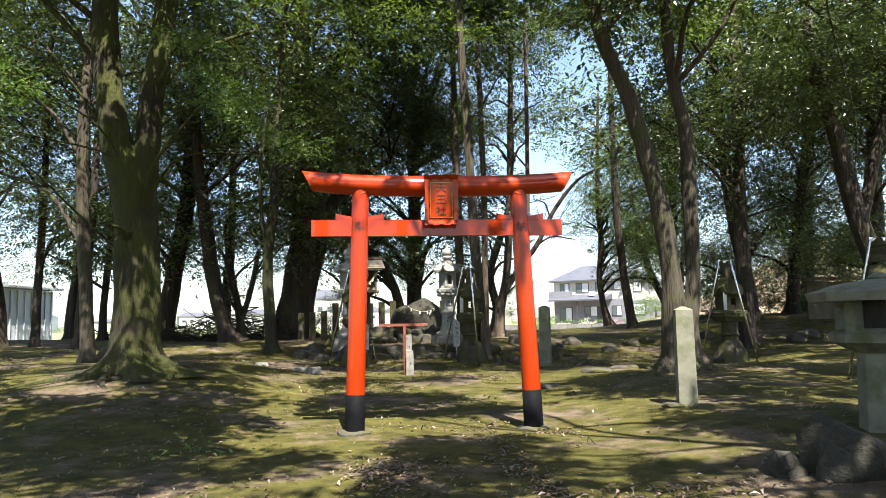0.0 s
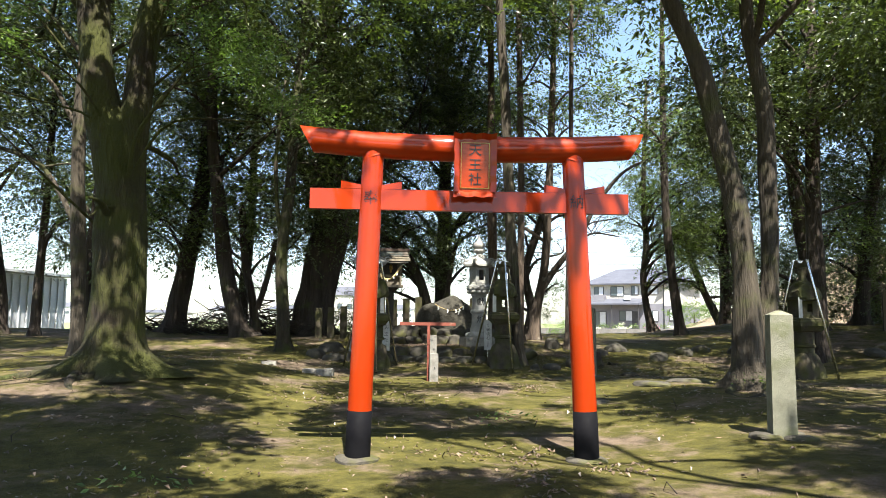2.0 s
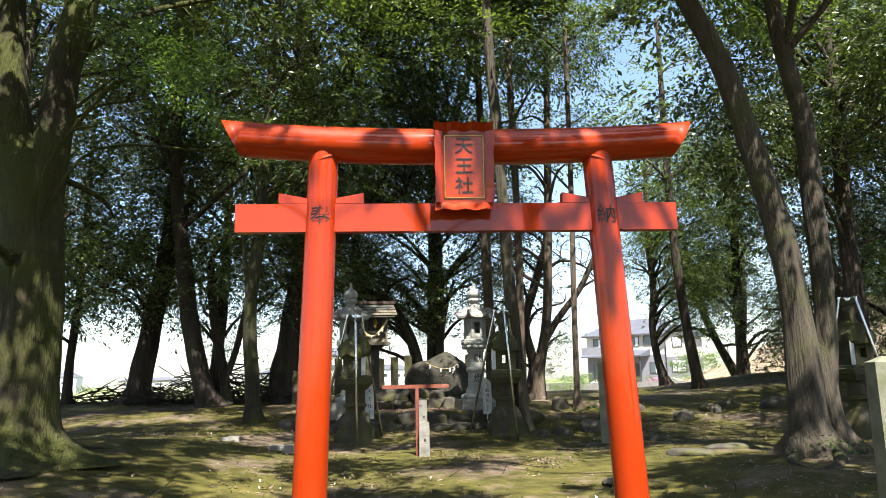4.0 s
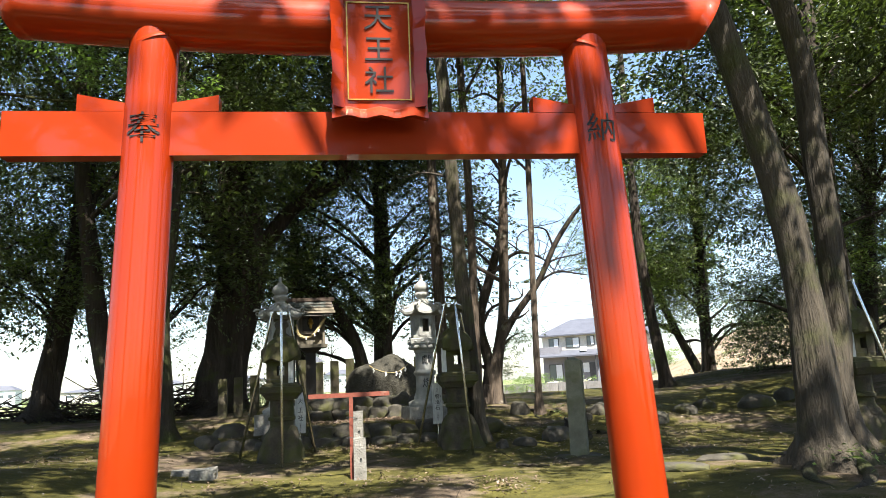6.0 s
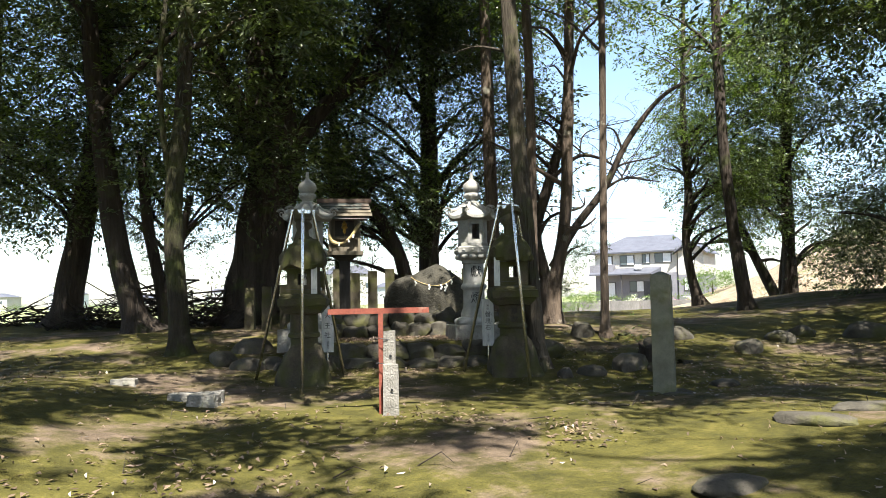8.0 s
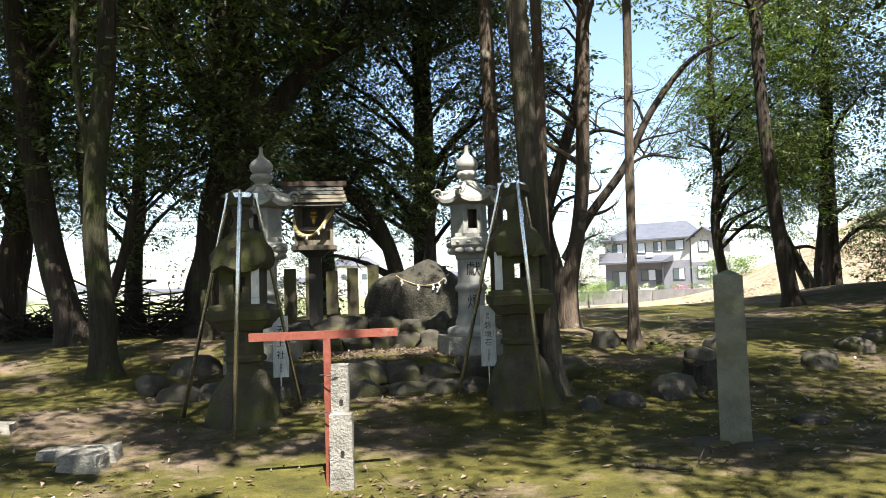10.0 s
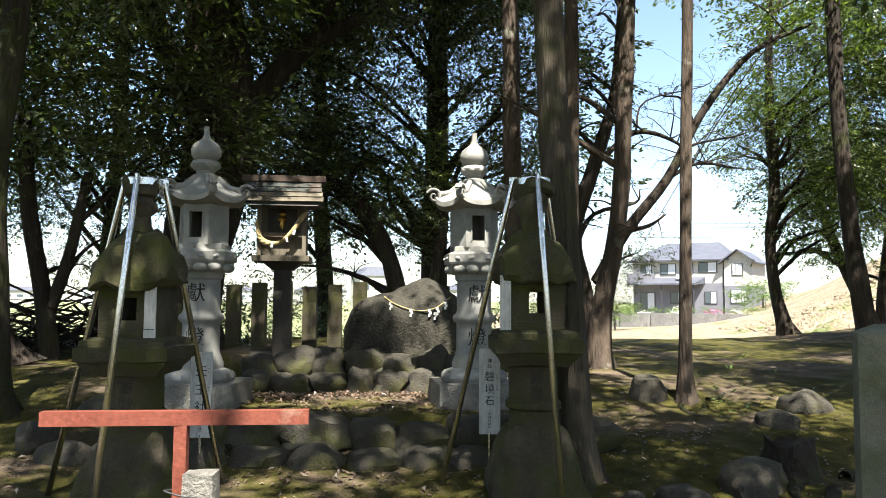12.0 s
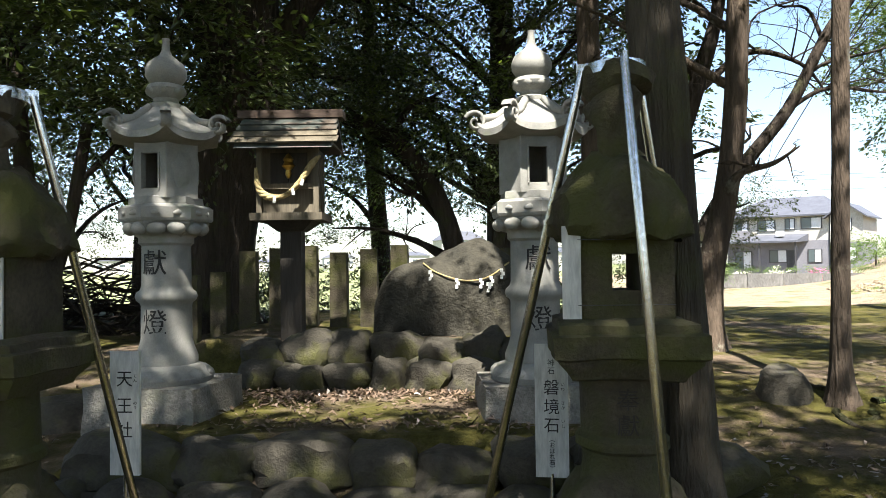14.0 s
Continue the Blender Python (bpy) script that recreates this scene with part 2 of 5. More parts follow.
def lathe(profile, n=24, turn=0.0, square=0.0, wobble=0.0, seed=0.0, bm=None, at=(0, 0, 0)):
    """A turned body from (radius, z) rings; n sides."""
    bm = bm or bmesh.new()
    rings = []
    for r, z in profile:
        ring = []
        for i in range(n):
            a = 2 * math.pi * i / n + turn
            q = r
            if square:
                q *= 1 + square * (1 / max(abs(math.cos(a)), abs(math.sin(a))) - 1)
            p = Vector((q * math.cos(a), q * math.sin(a), z))
            if wobble:
                p += noise.noise_vector(p * 5 + Vector((seed, seed, 0))) * wobble
            ring.append(bm.verts.new(p + Vector(at)))
        rings.append(ring)
    for a, b in zip(rings, rings[1:]):
        for i in range(n):
            bm.faces.new((a[i], a[(i + 1) % n], b[(i + 1) % n], b[i]))
    bm.faces.new(rings[0][::-1])
    bm.faces.new(rings[-1])
    return bm


def spline(pts, steps):
    """Smooth points between given (x, y, z, r) points."""
    out = []
    p = [np.array(q, float) for q in pts]
    p = [2 * p[0] - p[1]] + p + [2 * p[-1] - p[-2]]
    for i in range(1, len(p) - 2):
        for s in range(steps):
            t = s / steps
            out.append(0.5 * (2 * p[i] + (p[i + 1] - p[i - 1]) * t + (2 * p[i - 1] - 5 * p[i] + 4 * p[i + 1] - p[i + 2]) * t * t
                              + (3 * p[i] - p[i - 1] - 3 * p[i + 1] + p[i + 2]) * t ** 3))
    out.append(p[-2])
    return out


def tube(pts, n, verts, faces, wob=0.0, seed=0.0, flare=0.0, flare_h=0.5):
    """A tapered tube along (x, y, z, r) points, added to verts and faces; flare spreads root ridges at its foot."""
    z0 = pts[0][2]
    start = len(verts)
    for k, q in enumerate(pts):
        a, b = pts[max(k - 1, 0)], pts[min(k + 1, len(pts) - 1)]
        d = Vector((b[0] - a[0], b[1] - a[1], b[2] - a[2])).normalized()
        u = d.cross(Vector((0.13, 0.97, 0.2))).normalized()
        v = d.cross(u)
        for i in range(n):
            an = 2 * math.pi * i / n
            r = max(q[3], 0.002)
            if flare:
                h = max(0.0, 1 - (q[2] - z0) / flare_h)
                r *= 1 + flare * h * h * (1 + 0.9 * math.cos(5 * an + seed) + 0.4 * math.cos(3 * an + 2 * seed))
            if wob:
                r *= 1 + wob * noise.noise(Vector((math.cos(an) * 1.5 + seed, math.sin(an) * 1.5, q[2] * 1.2)))
            verts.append((q[0] + r * (u.x * math.cos(an) + v.x * math.sin(an)), q[1] + r * (u.y * math.cos(an) + v.y * math.sin(an)),
                          q[2] + r * (u.z * math.cos(an) + v.z * math.sin(an))))
    for k in range(len(pts) - 1):
        for i in range(n):
            a, b = start + k * n + i, start + k * n + (i + 1) % n
            faces.append((a, b, b + n, a + n))
    faces.append(tuple(start + (len(pts) - 1) * n + i for i in range(n)))


def pipe(a, b, r, n=10, r2=None):
    v, f = [], []
    tube([(*a, r), (*b, r2 or r)], n, v, f)
    return mesh_from("pipe", v, f, M_STEEL)


def boulder(sx, sy, sz, seed, rough=0.12, sub=3, flat=-0.35, power=2.0):
    """An irregular rounded stone that stands on its base."""
    bm = bmesh.new()
    bmesh.ops.create_icosphere(bm, subdivisions=sub, radius=1)
    for v in bm.verts:
        c = v.co.copy()
        if power != 2.0:
            l = (abs(c.x) ** power + abs(c.y) ** power + abs(c.z) ** power) ** (1 / power)
            c /= l
        c *= 1 + rough * 2 * noise.noise(c * 1.1 + Vector((seed * 7.3, seed, 0))) + rough * 0.6 * noise.noise(c * 3.3 + Vector((seed, 0, seed * 3)))
        c.z = max(c.z, flat)
        v.co = Vector((c.x * sx / 2, c.y * sy / 2, (c.z - flat) * sz / (1 - flat)))
    return bm


def text_mesh(chars, size, mat, thick=0.0012):
    cu = bpy.data.curves.new("writing", "FONT")
    cu.body, cu.size, cu.align_x, cu.align_y, cu.extrude = chars, size, "CENTER", "CENTER", thick
    cu.resolution_u = 3
    ob = bpy.data.objects.new("writing", cu)
    scene.collection.objects.link(ob)
    bpy.context.view_layer.update()
    me = bpy.data.meshes.new_from_object(ob)
    bpy.data.objects.remove(ob)
    me.materials.clear()
    me.materials.append(mat)
    return me


def writing(chars, size, parent, at, mat=None, wrap=0.0, rz=0.0):
    """One character standing upright and facing -y at a place of its parent; wrap bends it round a column of that radius."""
    me = text_mesh(chars, size, mat or M_INK)
    for v in me.vertices:
        x, y, z = v.co
        v.co = (x, (wrap - math.sqrt(max(wrap * wrap - x * x, 0))) - z if wrap else -z, y)
    return hang("character", me, parent, "", pose(*at, 0, 0, rz))


# ---- ground ----
def step(a, b, v):
    u = min(1.0, max(0.0, (v - a) / (b - a)))
    return u * u * (3 - 2 * u)


def land(x, y):
    """Height of the ground without its unevenness."""
    z = -0.18 + 0.18 * step(0, 9, y) + 0.25 * step(9, 16.5, y) + 0.6 * step(16.5, 23.5, y) + 0.12 * step(23, 28, y)
    z -= 1.5 * step(29, 37, y)
    z += 0.22 * step(1.2, 4.5, x) * (1 - step(12, 18, y)) * step(2, 8, y)
    z += 0.5 * step(7, 13, x) * step(10, 18, y) * (1 - step(27, 36, y))
    z += 0.42 * step(-1.5, -5, x) * step(8, 13, y) * (1 - step(15, 21, y))
    inside = step(-1.75, -1.55, x) * (1 - step(2.15, 2.35, x))
    z = z + (max(z, 0.74) - z) * step(19.35, 19.6, y) * inside * (1 - step(26, 28, y))
    z = z + (max(z, 1.14) - z) * step(21.55, 21.8, y) * step(-2.2, -1.9, x) * (1 - step(2.1, 2.6, x)) * (1 - step(26, 28, y))
    hill = math.exp(-(((x - 46) / 13.5) ** 2 + ((y - 66) / 20) ** 2)) * 9.5 + math.exp(-(((x - 30) / 5.5) ** 2 + ((y - 52) / 8) ** 2)) * 1.6
    return z + hill


def lump(x, y):
    return 0.035 * noise.noise(Vector((x * 0.9, y * 0.9, 0))) + 0.012 * noise.noise(Vector((x * 4, y * 4, 3)))


def ground_z(x, y):
    return land(x, y) + lump(x, y)


def build_ground():
    far = [45, 60, 80, 110, 160, 240, 400, 800, 1500]
    xs = [-v for v in far[::-1]] + list(np.arange(-30, 30.01, 0.2)) + [33, 37, 41] + far
    ys = [-v for v in far[::-1]] + [-30, -22] + list(np.arange(-14, 38.01, 0.2)) + [41] + far[:1] + [49, 53, 57] + far[1:2] + [64, 68, 73] + far[2:]
    verts = [(x, y, ground_z(x, y)) for y in ys for x in xs]
    n = len(xs)
    faces, slots = [], []
    for j in range(len(ys) - 1):
        for i in range(n - 1):
            faces.append((j * n + i, j * n + i + 1, (j + 1) * n + i + 1, (j + 1) * n + i))
            x, y = xs[i], ys[j]
            slots.append(0 if y < 32 and abs(x) < 45 else (2 if x > 5 and y < 120 and x < 110 else 1))
    ob = new("ground", mesh_from("ground", verts, faces, [M_GROUND, M_FIELD, M_SAND], True, slots))
    tagged(ob, "mossy woodland ground with bare soil patches", "ground", kind="structure")


build_ground()


# ---- trees ----
def leaf_lump(seed, count, radius, leaf, mat, flat=0.75, droop=0.5, per=28, spread=0.42):
    """A lump of foliage: flat sprays of folded leaves with gaps between them, thinner towards its rim."""
    rng = np.random.default_rng(seed)
    k = max(count // per, 1)
    d = rng.normal(size=(k, 3))
    d /= np.linalg.norm(d, axis=1)[:, None]
    c = d * (rng.random((k, 1)) ** 0.45) * radius * (0.75 + 0.5 * rng.random((k, 1))) * np.array([1, 1, flat])
    out = d * np.array([1, 1, 0.2]) + rng.normal(size=(k, 3)) * np.array([0.5, 0.5, 0.2])
    out[:, 2] -= droop * 0.35
    out /= np.linalg.norm(out, axis=1)[:, None]
    tilt = np.array([0, 0, 1.0]) + rng.normal(size=(k, 3)) * 0.45
    side = np.cross(out, tilt)
    side /= np.linalg.norm(side, axis=1)[:, None] + 1e-6
    size = 0.6 + 0.8 * rng.random((k, 1))
    n = k * per
    cc, oo, ss, uu, zz = (np.repeat(q, per, 0) for q in (c, out, side, tilt, size))
    t = rng.random((n, 1)) - 0.3
    w = rng.normal(size=(n, 1)) * 0.34 * (1.1 - np.abs(t))
    p = cc + (oo * t + ss * w) * spread * 1.5 * zz + rng.normal(size=(n, 3)) * 0.03
    a = oo * 0.8 + ss * np.sign(w) * 0.7 + rng.normal(size=(n, 3)) * 0.35
    a[:, 2] -= droop * 0.5 * rng.random(n)
    a /= np.linalg.norm(a, axis=1)[:, None]
    s = np.cross(a, uu + rng.normal(size=(n, 3)) * 0.4)
    s /= np.linalg.norm(s, axis=1)[:, None] + 1e-6
    nn = np.cross(s, a)
    ln = leaf * (0.65 + 0.7 * rng.random((n, 1)))
    w = ln * (0.36 + 0.16 * rng.random((n, 1)))
    v = np.stack([p, p + a * ln * 0.45 + s * w * 0.5 + nn * ln * 0.08, p + a * ln, p + a * ln * 0.45 - s * w * 0.5 + nn * ln * 0.08], 1).reshape(-1, 3)
    f = np.arange(n * 4).reshape(n, 4)
    me = bpy.data.meshes.new("foliage")
    me.from_pydata(v.tolist(), [], f.tolist())
    me.materials.append(mat)
    me.update()
    return me


LUMPS = {"dark": [leaf_lump(s, 2300, 1.6, 0.105, M_LEAF[0]) for s in (1, 2, 3)],
         "mid": [leaf_lump(s, 1900, 1.55, 0.105, M_LEAF[1]) for s in (4, 5, 6)],
         "light": [leaf_lump(s, 1300, 1.2, 0.10, M_LEAF[2], 0.45, 0.2) for s in (7, 8)],
         "shade": [leaf_lump(s, 1500, 1.2, 0.2, M_LEAF[0], 0.7, 0.4, 30, 0.36) for s in (11, 12)],
         "thin": [leaf_lump(s, 800, 1.5, 0.10, M_LEAF[1], 0.6, 0.3) for s in (9, 10)]}


def tree(base, path, label, bark, crowns=(), twigs=0, flare=0.45, sides=14, extra=(), category="tree", bare=0, seed=1):
    """A tree. base: (x, y); path: (dx, dy, height, radius) up the trunk; extra: more limbs of the same kind;
    crowns: (kind, dx, dy, height, scale) lumps of leaves, each borne by a branch from the trunk; bare: leafless boughs."""
    rng = random.Random(seed)
    z = ground_z(*base) - 0.08
    root = thing("tree", pose(base[0], base[1], z), label, category, "trees of the grove")
    v, f = [], []
    trunk = spline(path, 6)
    tube(trunk, sides, v, f, 0.16, seed * 1.7, flare, 0.55)
    hang("trunk", mesh_from("trunk", v, f, bark), root)
    limbs = []
    for e in extra:
        v, f = [], []
        limb = spline(e, 5)
        limbs.append(limb)
        tube(limb, 9, v, f, 0.12, seed)
        hang("limb", mesh_from("limb", v, f, bark), root)
    v, f = [], []

    def bough(a, b, r, sag=0.0, twig=0, depth=0):
        a, b = np.array(a[:3], float), np.array(b, float)
        l = np.linalg.norm(b - a)
        m1 = a + (b - a) * 0.35 + np.array([rng.gauss(0, 0.07), rng.gauss(0, 0.07), 0.10 + rng.gauss(0, 0.04)]) * l
        m2 = a + (b - a) * 0.7 + np.array([rng.gauss(0, 0.07), rng.gauss(0, 0.07), 0.08 - sag]) * l
        pts = spline([(*a, r), (*m1, r * 0.7), (*m2, r * 0.45), (*b, r * 0.15)], 4)
        tube(pts, 6 if r > 0.02 else 4, v, f, 0)
        for _ in range(twig):
            q = pts[rng.randint(len(pts) // 3, len(pts) - 1)]
            way = np.array([rng.gauss(0, 1), rng.gauss(0, 1), rng.gauss(0.15, 0.6)])
            way = way / np.linalg.norm(way) * l * rng.uniform(0.2, 0.5)
            bough(q, q[:3] + way, max(q[3] * 0.55, 0.004), 0.05, max(twig - 2, 0) if depth < 2 else 0, depth + 1)

    hosts = [trunk] + limbs
    for kind, dx, dy, h, s in crowns:
        goal = np.array([dx, dy, h])
        host = min(hosts, key=lambda q: min(np.linalg.norm(w[:3] - goal) for w in q))
        lower = [w for w in host if w[2] < h - 0.1 and w[2] > min(1.8, h * 0.5)] or [host[-1]]
        q = min(lower, key=lambda w: abs(np.linalg.norm(w[:2] - goal[:2]) - (h - w[2]) * 1.3))
        if np.linalg.norm(goal - q[:3]) < 11:
            bough(q, goal, 0.028 if kind == "light" else min(q[3] * 0.5, 0.075), 0.02, 2)
        me = rng.choice(LUMPS[kind])
        hang("crown", me, root, "", pose(dx, dy, h, rng.uniform(-12, 12), rng.uniform(-12, 12), rng.uniform(0, 360)) @ Matrix.Diagonal((s, s, s * rng.uniform(0.8, 1.05), 1)))
    for _ in range(twigs):
        q = trunk[rng.randint(len(trunk) // 3, len(trunk) - 1)]
        a = rng.uniform(0, 6.28)
        bough(q, q[:3] + np.array([math.cos(a), math.sin(a), rng.uniform(-0.1, 0.6)]) * rng.uniform(0.6, 1.8), max(q[3] * 0.25, 0.008), 0.0, 3)
    for _ in range(bare):
        host = rng.choice(hosts)
        q = host[rng.randint(len(host) // 3, len(host) - 1)]
        a = rng.uniform(0, 6.28)
        bough(q, q[:3] + np.array([math.cos(a), math.sin(a) * 0.7, rng.uniform(-0.1, 0.8)]) * rng.uniform(1.0, 2.6), max(q[3] * 0.45, 0.012), 0.05, 5)
    if v:
        tagged(hang("branchwork", mesh_from("branchwork", v, f, bark), root), kind="stuff")
    return root


def scatter(kind, n, lo, hi, seed, s=(0.8, 1.4)):
    """n crown lumps in a box about a tree's foot."""
    rng = random.Random(seed)
    return [(kind if rng.random() < 0.75 else rng.choice(("dark", "mid")), rng.uniform(lo[0], hi[0]), rng.uniform(lo[1], hi[1]), rng.uniform(lo[2], hi[2]), rng.uniform(*s)) for _ in range(n)]


# great mossy tree that forks above the roots
tree((-4.98, 13.3), [(0, 0, 0, 0.6), (0, 0, 0.35, 0.5), (0, 0, 0.9, 0.42), (0, 0, 1.8, 0.385), (-0.02, 0, 2.6, 0.37), (-0.1, 0, 3.4, 0.35), (-0.36, 0, 4.1, 0.28), (-0.52, 0, 5.0, 0.235), (-0.66, 0.1, 6.0, 0.23), (-0.75, 0.2, 7.4, 0.21), (-1.0, 0.4, 10, 0.15)],
     "massive old tree with mossy forked trunk and spreading roots", M_BARK_GREEN,
     # light sprays: leaves in the sun, given the paler leaf colour
     [("light", 2.0, 0.3, 4.9, 0.75), ("light", 1.4, -0.2, 5.3, 0.6), ("light", -2.6, -1.2, 4.6, 0.9), ("light", -2.9, -0.6, 6.2, 0.8), ("light", 2.6, 0.8, 4.4, 0.6), ("light", 0.9, -0.6, 5.9, 0.5), ("light", 1.6, -0.5, 4.8, 0.55), ("light", -1.6, -1.3, 5.0, 0.7), ("light", -2.2, -1.5, 3.9, 0.6)] + scatter("dark", 6, (-4, -1, 7.2), (3, 3, 10), 4),
     flare=0.6, sides=28, extra=[[(0.02, 0, 2.7, 0.29), (0.08, 0, 3.5, 0.26), (0.13, 0.05, 4.3, 0.225), (0.17, 0.1, 5.1, 0.22), (0.3, 0.2, 6.1, 0.22), (0.35, 0.3, 7.4, 0.19), (0.4, 0.4, 9.5, 0.14)],
                                 [(0.2, -0.3, 3.0, 0.05), (0.32, -0.5, 3.5, 0.032), (0.62, -0.6, 3.95, 0.022), (0.95, -0.7, 4.0, 0.01)]], twigs=3, seed=5)
# slender pale trunk behind it
tree((-7.4, 17.8), [(0, 0, 0, 0.17), (-0.1, 0, 2, 0.15), (-0.25, 0, 4.5, 0.14), (-0.2, 0, 7, 0.12), (0.1, 0, 10, 0.08)],
     "slender pale-barked tree with bare lower trunk", M_BARK_PALE, scatter("dark", 8, (-3, -2, 4.8), (2, 2, 10), 11, (0.8, 1.3)), seed=6)
# dark trunks along the crest
# their highest crowns are unseen, added to shade the foliage below
tree((-8.0, 26.3), [(0, 0, 0, 0.4), (0.15, 0, 1.2, 0.33), (0.45, 0, 3, 0.3), (0.75, 0, 5, 0.26), (0.9, 0, 9, 0.18), (1.0, 0, 13, 0.08)],
     "dark leaning tree on the crest of the bank", M_BARK, scatter("dark", 13, (-3.5, -2.5, 3.2), (3.5, 3, 12.0), 21, (0.9, 1.5)) + scatter("dark", 9, (-3.5, -6, 12), (3.5, -1.5, 13.5), 221, (1.0, 1.4)), seed=7)
tree((-5.2, 23.4), [(0, 0, 0, 0.3), (-0.25, 0, 0.9, 0.24), (-0.55, 0, 2.2, 0.22), (-0.8, 0, 4, 0.2), (-1.1, 0, 6.5, 0.16), (-1.2, 0, 11, 0.08)],
     "dark tree with a bent trunk beside the brushwood", M_BARK, scatter("dark", 12, (-3.5, -1.5, 3.4), (3, 3.5, 11), 22, (0.9, 1.4)) + [("dark", -1.0, 2.6, 2.5, 0.5), ("dark", -0.4, 2.6, 1.7, 0.42), ("dark", 0.4, 2.8, 2.2, 0.4)], seed=8,
     extra=[[(0.3, 0.8, 0, 0.15), (0.1, 0.8, 1.2, 0.13), (-0.15, 0.8, 2.4, 0.12), (-0.3, 0.8, 4, 0.1)], [(0.25, 0.8, 0.9, 0.1), (0.5, 0.8, 1.7, 0.09), (0.75, 0.8, 3, 0.07)]])
tree((-3.5, 20.4), [(0, 0, 0, 0.19), (-0.08, 0, 1, 0.16), (-0.15, 0, 2.6, 0.14), (0.0, 0, 4.2, 0.13), (0.1, 0, 6.5, 0.11), (0.4, 0, 11, 0.06)],
     "slim mossy tree with thin drooping side shoots", M_BARK_MOSS, scatter("dark", 8, (-2.5, -1, 5.6), (2.5, 2.5, 11), 23), twigs=3, seed=9,
     extra=[[(-0.15, 0, 2.7, 0.06), (-0.3, -0.1, 3.8, 0.05), (-0.35, -0.1, 5, 0.05), (-0.2, 0, 7, 0.03)]])
tree((-3.45, 25.8), [(0, 0, 0, 0.72), (0.05, 0, 0.9, 0.62), (0.25, 0, 2.2, 0.6), (0.55, 0, 3.6, 0.62), (0.5, 0, 5.2, 0.56), (0.3, 0, 7.5, 0.45), (0.2, 0, 13, 0.2)],
     "huge dark evergreen with thick black trunk", M_BARK, scatter("dark", 29, (-3.2, -2.6, 3.4), (4.2, 3, 11.5), 24, (0.9, 1.5)) + scatter("dark", 16, (-4.5, -6.0, 11.5), (5.5, -1, 13.5), 224, (1.0, 1.4)), sides=20, seed=10,
     extra=[[(0.6, 0, 3.4, 0.3), (1.2, 0.1, 4.6, 0.24), (2.0, 0.2, 5.6, 0.18), (3.4, 0.3, 6.4, 0.1)], [(0.3, 0, 4.2, 0.26), (-0.5, 0, 5.6, 0.2), (-1.3, 0, 7.5, 0.12)]])
tree((1.0, 29.5), [(0, 0, 0, 0.34), (0, 0, 2, 0.3), (0.05, 0, 5, 0.26), (0, 0, 11, 0.12)], "dark evergreen behind the sacred stone", M_BARK,
     scatter("dark", 38, (-3.8, -2.6, 2.6), (3.0, 2, 11), 25, (0.8, 1.4)) + scatter("dark", 12, (-4, -7, 12.5), (3, -2.5, 14), 225, (1.0, 1.4)) + scatter("dark", 9, (-3.6, -2, 3.2), (1.6, 1, 8), 226, (0.8, 1.1)), seed=11)
tree((0.5, 27.0), [(0, 0, 0, 0.2), (-0.2, 0, 0.9, 0.18), (-0.5, 0, 1.9, 0.16), (-1.0, 0, 2.7, 0.15), (-1.7, 0, 3.2, 0.13), (-2.6, 0, 3.5, 0.08)],
     "crooked small tree arching over the stone fence", M_BARK, scatter("dark", 5, (-2.8, -0.6, 2.6), (0.6, 1.2, 4.2), 26, (0.6, 0.9)) + [("dark", -1.5, 0.3, 2.3, 0.38), ("dark", -1.55, 0.3, 1.4, 0.32), ("dark", -1.9, 0.3, 2.7, 0.4), ("dark", -2.4, 0.3, 1.5, 0.34), ("dark", 0.05, 0.4, 1.9, 0.36), ("dark", -0.7, 0.6, 2.5, 0.3)], seed=12,
     extra=[[(0.25, 0.2, 0, 0.12), (0.5, 0.2, 1.4, 0.1), (0.7, 0.2, 2.6, 0.07), (1.0, 0.2, 3.6, 0.04)]])
# tall cedar beside the old lantern
tree((2.1, 18.75), [(-0.05, 0, 0, 0.2), (-0.06, 0, 0.8, 0.14), (-0.14, 0, 2.2, 0.13), (-0.22, 0.05, 3.8, 0.122), (-0.3, 0.1, 6, 0.115), (-0.45, 0.1, 9, 0.1), (-0.5, 0.1, 13, 0.07)],
     "tall straight cedar with fibrous grey bark", M_BARK_PALE, scatter("thin", 5, (-1.8, -1.2, 8.5), (1.5, 1.5, 12), 31), sides=22, twigs=2, seed=13)
tree((2.3, 24.6), [(0, 0, 0, 0.17), (-0.05, 0, 2.5, 0.15), (-0.1, 0, 6, 0.13), (-0.15, 0, 11, 0.08)], "thin straight reddish pine trunk", M_BARK_RED,
     scatter("thin", 5, (-1.5, -1, 7), (1.5, 1.5, 11), 32), twigs=2, seed=14)
tree((2.72, 22.3), [(0, 0, 0, 0.12), (0.02, 0, 2, 0.1), (0.05, 0, 4.5, 0.095), (0, 0, 8, 0.085), (-0.05, 0, 12, 0.06)], "pale slender pine trunk close behind the cedar", M_BARK_RED,
     scatter("thin", 4, (-1.2, -1, 7.5), (1.5, 1.5, 11), 131), seed=114)
tree((3.35, 23.4), [(0, 0, 0, 0.19), (0.05, 0, 0.9, 0.15), (0.3, 0, 2.2, 0.13), (0.42, 0, 4, 0.12), (0.55, 0, 7, 0.1), (0.7, 0, 12, 0.05)],
     "leaning pine with flaking reddish bark", M_BARK_RED, scatter("thin", 6, (-1.5, -1.2, 6.5), (2.4, 1.5, 11), 33), bare=7, seed=15)
